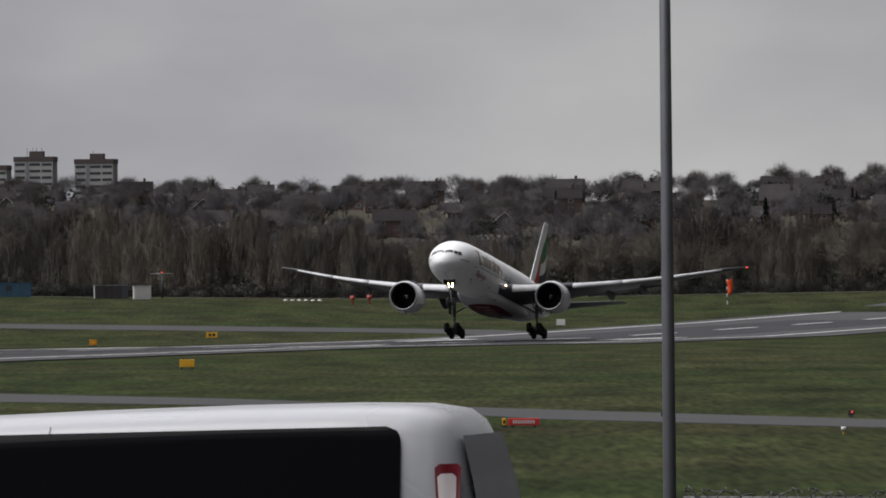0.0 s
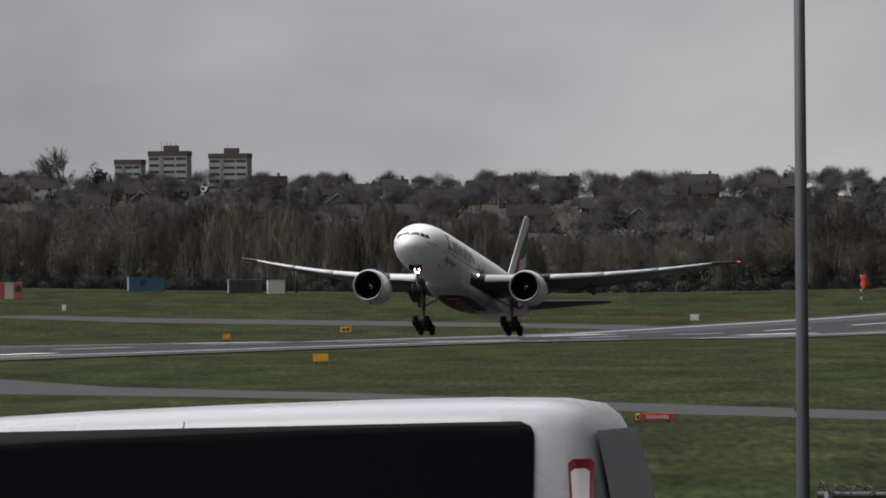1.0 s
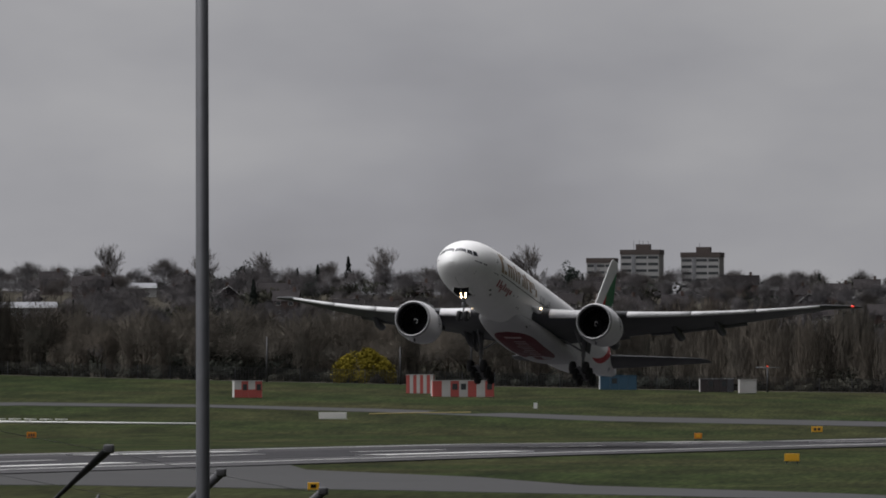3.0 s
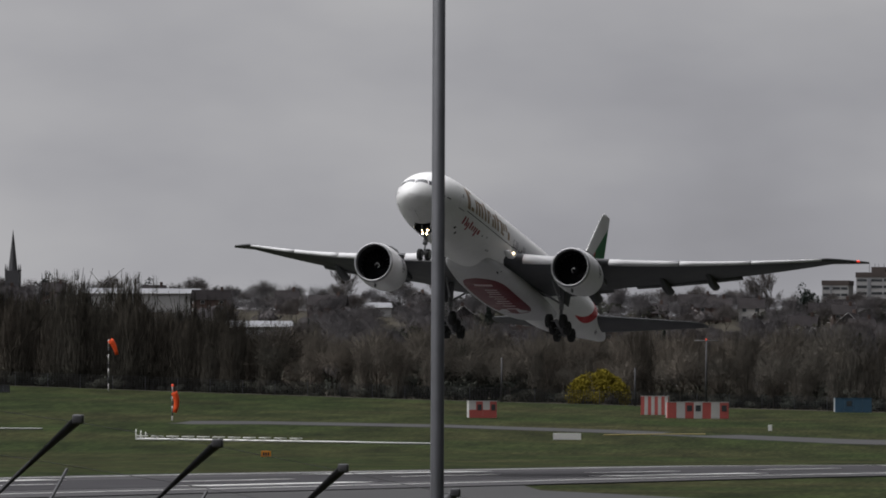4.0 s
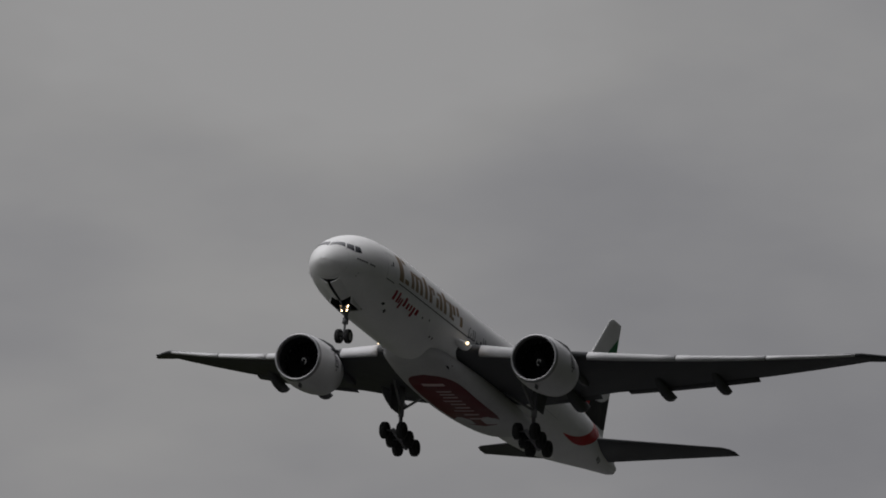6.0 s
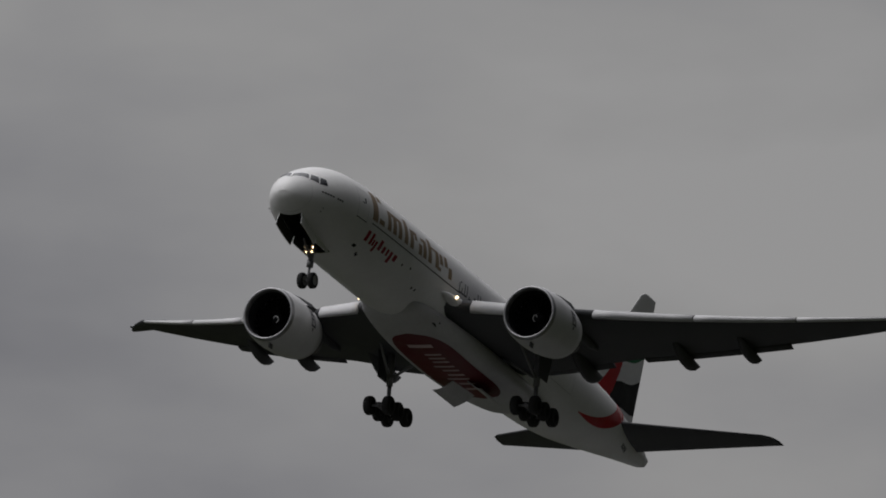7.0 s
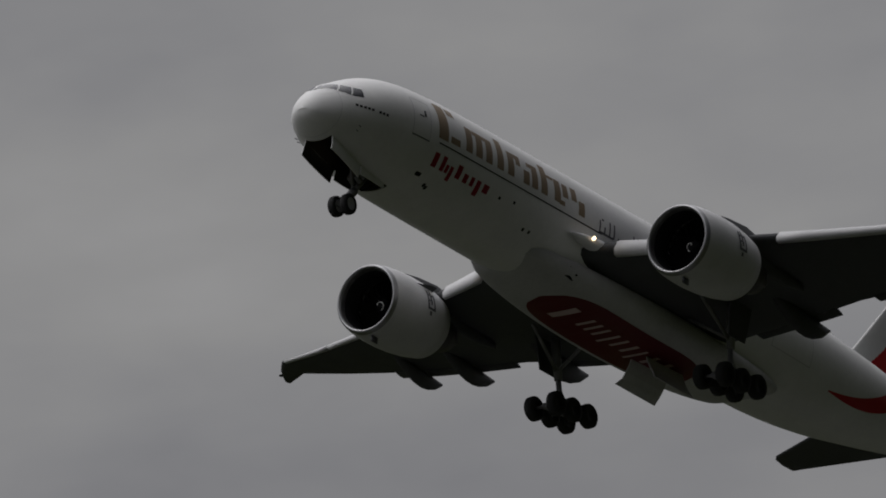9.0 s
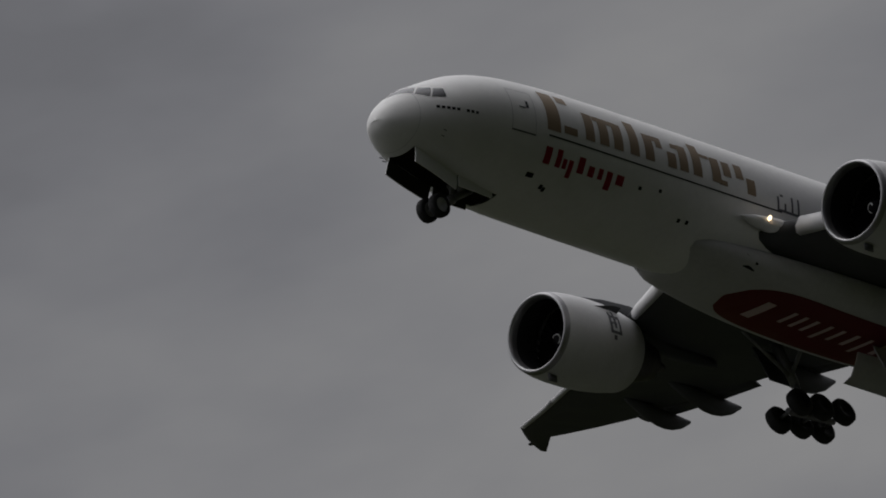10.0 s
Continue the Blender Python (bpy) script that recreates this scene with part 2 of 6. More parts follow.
OLDWOODS = branches("dark_bare_poplars", (0.078, 0.068, 0.056), (0.056, 0.054, 0.046))
# hillside trees bluer and greyer: the haze of distance is mixed into their colour
HAZEDWOOD = branches("hazed_hillside_branches", (0.142, 0.131, 0.133), (0.102, 0.098, 0.103), 0.02)
EVERGREEN = mat("dark_evergreen", (0.034, 0.041, 0.037), 0.95, var=0.3, scale=0.3, spec=0.0)
YELLOWBUSH = mat("flowering_yellow_bush", (0.14, 0.115, 0.018), 0.9, var=0.35, scale=0.5, fine=3.0, spec=0.0, island=0.3)
SCRUB = mat("brown_scrub", (0.060, 0.055, 0.045), 0.95, var=0.4, scale=0.05, fine=0.5, spec=0.0)
HEDGE = branches("dark_hedges", (0.070, 0.067, 0.053), (0.040, 0.044, 0.038))
BRICK = mat("house_brick", (0.095, 0.070, 0.063), 0.9, var=0.2, scale=0.5, spec=0.03, obj=0.35)
ROOFTILE = mat("roof_tiles", (0.036, 0.033, 0.034), 0.95, var=0.25, scale=0.5, spec=0.0, obj=0.4)
RENDERWHITE = mat("white_house_trim", (0.40, 0.40, 0.40), 0.8, var=0.1, spec=0.05)
HOUSEGLASS = mat("house_window_glass", (0.05, 0.055, 0.06), 0.15, var=0.1)
CONCRETE = mat("pale_concrete", (0.36, 0.36, 0.36), 0.9, var=0.12, scale=0.2, spec=0.05)
DARKBAND = mat("dark_parapet", (0.075, 0.06, 0.055), 0.8, var=0.1)
SHEDROOF = mat("pale_shed_roof", (0.24, 0.245, 0.26), 0.8, var=0.15, scale=0.1, spec=0.05)
SIGNYELLOW = mat("yellow_sign_face", (0.68, 0.36, 0.02), 0.5, var=0.06)
SIGNORANGE = mat("orange_sign_face", (0.62, 0.22, 0.015), 0.5, var=0.06)
SIGNRED = mat("red_sign_face", (0.50, 0.02, 0.02), 0.5, var=0.06)
SIGNWHITE = mat("white_board", (0.66, 0.66, 0.65), 0.6, var=0.08)
HUTRED = mat("hut_red_paint", (0.40, 0.085, 0.075), 0.6, var=0.12, scale=0.8)
HUTWHITE = mat("hut_white_paint", (0.46, 0.45, 0.44), 0.6, var=0.12, scale=0.8)
BLUESHED = mat("blue_shed_paint", (0.035, 0.085, 0.14), 0.6, var=0.15, scale=0.8)
DARKSHED = mat("dark_shed_paint", (0.035, 0.028, 0.03), 0.7, var=0.2, scale=0.8)
ORANGE = mat("orange_sock_cloth", (0.85, 0.09, 0.015), 0.8, var=0.08)
REDGLOW = mat("red_obstruction_glow", (1.0, 0.10, 0.04), 0.4, emit=0.3, var=0.0)
STEEL = mat("galvanised_steel", (0.07, 0.072, 0.08), 0.5, 0.35, var=0.2, scale=1.5, fine=12.0)
DARKSTEEL = mat("dark_lattice_steel", (0.06, 0.06, 0.065), 0.6, 0.3, var=0.2)
WIRE = mat("fence_wire", (0.07, 0.07, 0.072), 0.6, 0.4, var=0.2)
RADOME = mat("radome_white", (0.66, 0.65, 0.63), 0.55, var=0.08, scale=0.4)
SLATE = mat("spire_slate", (0.05, 0.05, 0.055), 0.7, var=0.2)
VANWHITE = mat("van_white_paint", (0.26, 0.264, 0.282), 0.3, var=0.06, scale=0.8, fine=9.0, coat=0.3)
VANGLASS = mat("van_black_glass", (0.002, 0.002, 0.003), 0.08, var=0.1, spec=0.03)
REARGLASS = mat("van_rear_glass", (0.012, 0.013, 0.015), 0.10, var=0.1, spec=0.04)
VANDARK = mat("van_dark_trim", (0.02, 0.02, 0.021), 0.6, var=0.15)
TAILRED = mat("tail_lamp_red", (0.10, 0.006, 0.012), 0.2, var=0.1)
TAILCLEAR = mat("tail_lamp_clear", (0.5, 0.45, 0.46), 0.2, var=0.1)
# ---- helpers of this scene ----
def part(name, bm, material, parent=None, label="", smooth=True):
    me = bpy.data.meshes.new(name)
    bm.to_mesh(me)
    bm.free()
    for m in (material if isinstance(material, (list, tuple)) else [material]):
        me.materials.append(m)
    if smooth:
        me.shade_smooth()
    ob = new(name, me)
    if parent is not None:
        ob.parent = parent
    if label:
        ob["label"] = label
    return ob


def mesh_part(name, verts, faces, material, parent=None, label="", smooth=False):
    me = bpy.data.meshes.new(name)
    me.from_pydata([tuple(v) for v in verts], [], [tuple(f) for f in faces])
    for m in (material if isinstance(material, (list, tuple)) else [material]):
        me.materials.append(m)
    if smooth:
        me.shade_smooth()
    ob = new(name, me)
    if parent is not None:
        ob.parent = parent
    if label:
        ob["label"] = label
    return ob


def loft(rings, close_ends=True, loop=True):
    """A bmesh skinned over rings of equal point counts."""
    bm = bmesh.new()
    rows = [[bm.verts.new(p) for p in ring] for ring in rings]
    n = len(rows[0])
    for a, b in zip(rows, rows[1:]):
        for i in range(n if loop else n - 1):
            j = (i + 1) % n
            try:
                bm.faces.new((a[i], a[j], b[j], b[i]))
            except ValueError:
                pass
    if close_ends:
        for row, flip in ((rows[0], True), (rows[-1], False)):
            try:
                bm.faces.new(row[::-1] if flip else row)
            except ValueError:
                pass
    bmesh.ops.recalc_face_normals(bm, faces=bm.faces)
    return bm


def tube(points, radii, n=10):
    """Round bars along a polyline."""
    rings = []
    pts = [Vector(p) for p in points]
    for i, p in enumerate(pts):
        d = (pts[min(i + 1, len(pts) - 1)] - pts[max(i - 1, 0)]).normalized()
        a = d.orthogonal().normalized() if abs(d.z) > 0.95 else d.cross(Vector((0, 0, 1))).normalized()
        b = d.cross(a)
        r = radii[i] if isinstance(radii, (list, tuple)) else radii
        rings.append([p + r * (math.cos(2 * math.pi * k / n) * a + math.sin(2 * math.pi * k / n) * b) for k in range(n)])
    return loft(rings)


def block(x0, x1, y0, y1, z0, z1, bevel=0.0):
    bm = bmesh.new()
    bmesh.ops.create_cube(bm, size=1.0)
    for v in bm.verts:
        v.co = Vector((x0 + (v.co.x + 0.5) * (x1 - x0), y0 + (v.co.y + 0.5) * (y1 - y0), z0 + (v.co.z + 0.5) * (z1 - z0)))
    if bevel:
        bmesh.ops.bevel(bm, geom=bm.edges[:], offset=bevel, segments=2, affect="EDGES", profile=0.5)
    return bm


def revolve(profile, n=48, axis="X", centre=(0, 0, 0)):
    """profile: (along, radius) pairs, turned about the axis."""
    rings = []
    for x, r in profile:
        ring = []
        for k in range(n):
            c, s = math.cos(2 * math.pi * k / n), math.sin(2 * math.pi * k / n)
            v = (x, r * c, r * s) if axis == "X" else (r * c, x, r * s) if axis == "Y" else (r * c, r * s, x)
            ring.append(Vector(v) + Vector(centre))
        rings.append(ring)
    return loft(rings, close_ends=False)


def merge(*bms):
    out = bmesh.new()
    for b in bms:
        me = bpy.data.meshes.new("tmp")
        b.to_mesh(me)
        b.free()
        out.from_mesh(me)
        bpy.data.meshes.remove(me)
    return out


def hermite(x, xs, ys):
    """Smooth interpolation through the stations."""
    i = max(0, min(len(xs) - 2, int(np.searchsorted(xs, x)) - 1))

    def slope(k):
        a, b = max(k - 1, 0), min(k + 1, len(xs) - 1)
        return (ys[b] - ys[a]) / (xs[b] - xs[a])
    h = xs[i + 1] - xs[i]
    u = (x - xs[i]) / h
    return ((1 + 2 * u) * (1 - u) ** 2 * ys[i] + u * (1 - u) ** 2 * h * slope(i)
            + u * u * (3 - 2 * u) * ys[i + 1] + u * u * (u - 1) * h * slope(i + 1))


# ---- the ground ----
FENCE_AZ = [-40, -12, -8.0, -6.6, -5.2, -2.2, 0.0, 2.4, 12, 40]
FENCE_Z = [11.0, 11.0, 9.4, 8.0, 6.7, 4.5, 3.4, 4.0, 4.5, 4.5]


def ground_z(x, y):
    r, az = math.hypot(x, y), math.degrees(math.atan2(x, y))
    if abs(az) > 60:
        return 5.3 if r < 300 else 5.3 - min(1, (r - 300) / 300) * 5.1
    zf = float(np.interp(az, FENCE_AZ, FENCE_Z))
    zm = -0.2 + (zf + 0.2) * 0.681 + float(np.interp(az, [-1.5, 0.5], [0.0, 1.5 - (-0.2 + (zf + 0.2) * 0.681)]))
    # a shallow hollow under the far end of the runway
    s, k = 0.22163 * x + 0.97513 * y, -0.97513 * x + 0.22163 * y
    dip = 0.75 * float(np.interp(s, [1130, 1300, 1480, 1750], [0, 1, 1, 0])) * float(np.interp(k, [100, 215, 330, 420], [0, 1, 1, 0]))
    # the parked van's mound, the flat airfield, its rise to the fence, the hill with the town
    return float(np.interp(r, [0, 14, 40, 80, 200, 900, 1060, 1190, 1330, 1650, 1800, 2150, 2500, 3000, 3500, 3900, 4900],
                           [6.3, 6.3, 5.4, 5.3, 0.2, 0.2, 0.0, -0.6, -0.2, zm, zf, zf + 1, zf + 6, zf + 17, zf + 30, 36, 20])) - dip


def at(az, r, up=0.0):
    x, y = r * math.sin(radians(az)), r * math.cos(radians(az))
    return Vector((x, y, ground_z(x, y) + up))


RWY = Vector((0.22163, 0.97513, 0))     # along the runway, away from the camera
ACROSS = Vector((-0.97513, 0.22163, 0))  # to its far side
MID = 273.3


def runway_at(s, k, up=0.0):
    p = RWY * s + ACROSS * k
    return Vector((p.x, p.y, ground_z(p.x, p.y) + up))


def build_ground():
    verts, faces = [], []
    azs = list(np.arange(-180, -60, 6.0)) + list(np.arange(-60, -12, 3.0)) + list(np.arange(-12, 6, 0.5)) + list(np.arange(6, 60, 3.0)) + list(np.arange(60, 181, 6.0))
    rs = [3, 8, 14, 25, 40, 60, 80, 120, 160, 200, 280, 360, 440, 520, 600, 680, 760, 830, 900, 960, 1010, 1060, 1100, 1150, 1190, 1230,
          1280, 1330, 1400, 1500, 1600, 1700, 1800, 1900, 2000, 2150, 2300, 2500, 2700, 3000, 3250, 3500, 3700, 3900, 4400, 4900]
    for r in rs:
        for a in azs:
            verts.append(at(a, r))
    n = len(azs)
    for i in range(len(rs) - 1):
        for j in range(n - 1):
            faces.append((i * n + j, i * n + j + 1, (i + 1) * n + j + 1, (i + 1) * n + j))
    faces.append(tuple(range(n - 2, -1, -1)))
    g = mesh_part("ground", verts, faces, [GRASS, SCRUB], smooth=True)
    for i in range(len(rs) - 1):
        if rs[i] >= 1800:
            for j in range(n - 1):
                g.data.polygons[i * (n - 1) + j].material_index = 1
    tagged(g, "mown green airfield grass rising to a distant hill", "grass", kind="structure")


def strip(name, edge, material, lift, label, category, steps=1):
    """A flat sheet on the ground between two lists of plan points (left side, right side)."""
    verts, faces = [], []
    L, R = edge
    for a, b in zip(L, R):
        for p in (a, b):
            verts.append(Vector((p[0], p[1], ground_z(p[0], p[1]) + lift)))
        for p in (a, b):
            verts.append(Vector((p[0], p[1], ground_z(p[0], p[1]) - 0.5)))
    for i in range(len(L) - 1):
        a, b = 4 * i, 4 * i + 4
        faces += [(a, b, b + 1, a + 1), (a + 2, b + 2, b, a), (a + 1, b + 1, b + 3, a + 3)]
    ob = mesh_part(name, verts, faces, material)
    return tagged(ob, label, category, kind="structure")


def along(s0, s1, k, step=10.0):
    n = max(2, int((s1 - s0) / step) + 1)
    return [runway_at(s, k) for s in np.linspace(s0, s1, n)]


def runway_strip(name, s0, s1, k0, k1, material, lift, label, category):
    return strip(name, (along(s0, s1, k0), along(s0, s1, k1)), material, lift + 0.07, label, category)


def build_runway():
    runway_strip("runway", -800, 3000, MID - 31, MID + 28, ASPHALT, 0.05, "grey asphalt runway with pale shoulders", "runway")
    runway_strip("runway_wheel_track", -700, 1500, MID - 14, MID + 12, RUBBERED, 0.07, "tyre-blackened strip along the runway", "runway")
    for side in (-1, 1):
        k = MID + side * 22.5
        runway_strip("runway_edge_line", -750, 2900, k - 0.45, k + 0.45, MARK, 0.09, "white painted runway edge line", "marking")
    for s in np.arange(-600, 2000, 60.0):
        runway_strip("runway_centre_line", s, s + 30, MID - 0.45, MID + 0.45, MARK, 0.10, "white painted runway centre dash", "marking")
# ---- the airliner ----
# x runs from the nose backwards as a negative number; the thing's origin is 30 m behind the nose
ORIGIN = 30.0
ST_X = [0.95, 1.05, 1.29, 1.71, 2.27, 2.92, 3.76, 4.8, 6.3, 8.3, 10.5, 20, 30, 40, 44, 48, 52, 55, 58, 60.5, 62.3, 63.0]
ST_R = [0.02, 0.42, 0.80, 1.18, 1.58, 1.94, 2.32, 2.66, 2.94, 3.09, 3.14, 3.15, 3.15, 3.15, 3.05, 2.76, 2.32, 1.92, 1.46, 1.04, 0.68, 0.42]
ST_Z = [-0.75, -0.75, -0.73, -0.68, -0.58, -0.45, -0.27, -0.10, 0.0, 0.05, 0.08, 0.10, 0.10, 0.10, 0.12, 0.22, 0.46, 0.62, 0.72, 0.74, 0.72, 0.70]

# by how much the crown and the keel lie inside that round section
CROWN_X, CROWN_D = [0.7, 2.3, 3.2, 4.5, 8.0, 14.0, 25.0, 40.0, 63.0], [0.0, 0.06, 0.24, 0.35, 0.33, 0.22, 0.12, 0.04, 0.0]
KEEL_X, KEEL_D = [0.7, 0.8, 1.05, 1.5, 2.1, 2.8, 3.7, 4.8, 6.3, 10.0, 20.0, 63.0], [0.0, 0.08, 0.18, 0.28, 0.32, 0.32, 0.28, 0.22, 0.15, 0.07, 0.0, 0.0]


def bay_deg(x):
    """Half the opening of the nose wheel bay, as an angle at the keel."""
    return math.degrees(math.asin(0.80 / hull(min(7.4, max(2.5, x)))[0]))


def hull(x):
    """Radius and centre height of the fuselage x metres behind the nose."""
    return hermite(x, ST_X, ST_R), hermite(x, ST_X, ST_Z)


def skin(x, deg, off=0.0):
    """A point of the skin: deg from the crown, positive to the port side."""
    r, z = hull(x)
    a = radians(deg)
    rz = r - (hermite(x, KEEL_X, KEEL_D) if math.cos(a) < 0 else hermite(x, CROWN_X, CROWN_D))
    ry = r * (0.62 + 0.38 * min(1, (63.2 - x) / 9)) if x > 54 else r
    return Vector((ORIGIN - x, (ry + off) * math.sin(a), z + (rz + off) * math.cos(a)))


def skin_deg(x, z):
    r, zc = hull(x)
    r -= hermite(x, KEEL_X, KEEL_D) if z < zc else hermite(x, CROWN_X, CROWN_D)
    return math.degrees(math.acos(max(-1, min(1, (z - zc) / r))))


def decal(name, outline, material, parent, side=1, off=0.012, label=""):
    """A painted patch on the fuselage: outline lists (x, z_low, z_high) stations."""
    verts, faces, m = [], [], 9
    for x, z0, z1 in outline:
        d0, d1 = skin_deg(x, z0), skin_deg(x, z1)
        for k in range(m):
            verts.append(skin(x, side * (d0 + (d1 - d0) * k / (m - 1)), off))
    for i in range(len(outline) - 1):
        for k in range(m - 1):
            q = (i * m + k, (i + 1) * m + k, (i + 1) * m + k + 1, i * m + k + 1)
            faces.append(q if side > 0 else q[::-1])
    return mesh_part(name, verts, faces, material, parent, label, smooth=True)


def aerofoil(n=12):
    """Closed outline, chord 0 (leading) to 1, unit half thickness."""
    xs = [0.5 * (1 - math.cos(math.pi * i / n)) for i in range(n + 1)]
    th = [2.6 * (0.2969 * math.sqrt(x) - 0.126 * x - 0.3516 * x * x + 0.2843 * x ** 3 - 0.1036 * x ** 4) / 0.26 for x in xs]
    top = [(x, 0.62 * t) for x, t in zip(xs, th)]
    low = [(x, -0.38 * t) for x, t in zip(xs, th)]
    return top + low[-2:0:-1]


FOIL = aerofoil()


def panel_wing(stations):
    """stations: (leading x, trailing x, y, z, thickness, twist)"""
    rings = []
    for le, te, y, z, th, tw in stations:
        c = te - le
        ring = []
        for u, v in FOIL:
            ring.append((ORIGIN - (le + u * c), y, z + v * th - (u - 0.3) * c * tw))
        rings.append(ring)
    return loft(rings)


def wing_z(y):
    return -1.55 + 0.105 * (y - 3) + 0.0031 * (y - 3) ** 2


def wing_le(y):
    return float(np.interp(y, [0, 3, 9.6, 28.8, 30.2, 31.2, 31.7], [20.1, 22.0, 26.0, 38.95, 40.75, 42.3, 43.2]))


def wing_te(y):
    return float(np.interp(y, [0, 3, 10.5, 28.8, 31.7], [35.8, 35.95, 36.2, 41.0, 43.7]))


def build_wing(plane, side):
    ys = [1.5, 3, 4.5, 6.5, 8.5, 10.5, 13, 16, 19, 22, 25, 27.5, 28.8, 29.6, 30.3, 30.9, 31.4, 31.7]
    st = [(wing_le(y), wing_te(y), side * y, wing_z(y), float(np.interp(y, [0, 3, 10, 20, 29, 32.3], [1.75, 1.6, 1.1, 0.62, 0.32, 0.10])),
           float(np.interp(y, [0, 32], [0.03, -0.01]))) for y in ys]
    wing = part("wing", panel_wing(st), SHADEDGREY, plane, "grey swept wing with a raked tip")
    # the bright slat along the leading edge
    for y0, y1 in ((4.2, 8.2), (11.2, 16.8), (16.9, 22.6), (22.7, 28.4)):
        rr = []
        for y in np.linspace(y0, y1, 6):
            th = float(np.interp(y, [0, 3, 10, 20, 29, 32.3], [1.75, 1.6, 1.1, 0.62, 0.32, 0.10]))
            le, z = wing_le(y), wing_z(y)
            d = 0.35 + 0.25 * (28 - y) / 28
            rr.append([(ORIGIN - (le + d * 2.0), side * y, z + 0.60 * th * 0.62 + 0.03), (ORIGIN - (le + 0.35 * d), side * y, z + 0.34 * th),
                       (ORIGIN - (le - 0.12), side * y, z - 0.02), (ORIGIN - (le - 0.08), side * y, z - 0.20 * th - 0.04),
                       (ORIGIN - (le + 0.3 * d), side * y, z - 0.24 * th - 0.05), (ORIGIN - (le + 0.9 * d), side * y, z + 0.28 * th)])
        part("slat", loft(rr), SLAT, wing, "pale leading edge slat")
    # flap track fairings
    for y, ln, dp in ((7.6, 5.6, 1.25), (14.3, 4.8, 0.95), (18.4, 4.3, 0.85)):
        te, z = wing_te(y), wing_z(y)
        rings = []
        for u in np.linspace(0, 1, 9):
            x = te - ln * 0.72 + u * ln
            w = 0.36 * math.sin(math.pi * min(1, 0.06 + u * 0.9)) ** 0.7 + 0.02
            bot = z - 0.25 - dp * (math.sin(math.pi * u ** 1.25) ** 0.8) * 0.85 - 0.28 * u
            top = z - 0.05 - 0.30 * u
            rings.append([(ORIGIN - x, side * y + w * math.cos(a), (top + bot) / 2 + (top - bot) / 2 * math.sin(a)) for a in np.linspace(0, 2 * math.pi, 11)[:-1]])
        part("flap_track_fairing", loft(rings), SHADEDGREY, wing, "pointed grey flap track fairing")
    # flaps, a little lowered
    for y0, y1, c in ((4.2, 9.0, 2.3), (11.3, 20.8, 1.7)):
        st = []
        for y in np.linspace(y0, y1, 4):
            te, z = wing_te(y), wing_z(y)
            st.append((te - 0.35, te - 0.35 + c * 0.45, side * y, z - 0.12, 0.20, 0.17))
        part("flap", panel_wing(st), SHADEDGREY, wing, "grey flap partly lowered")
    # navigation light
    y = 31.0
    bm = bmesh.new()
    bmesh.ops.create_icosphere(bm, subdivisions=2, radius=0.14)
    for v in bm.verts:
        v.co = Vector((ORIGIN - wing_le(y) + v.co.x, side * y + v.co.y * 1.6, wing_z(y) + v.co.z * 0.7))
    part("navigation_light", bm, NAVRED if side > 0 else GLASSDARK, wing, "red wingtip light" if side > 0 else "")
    return wing


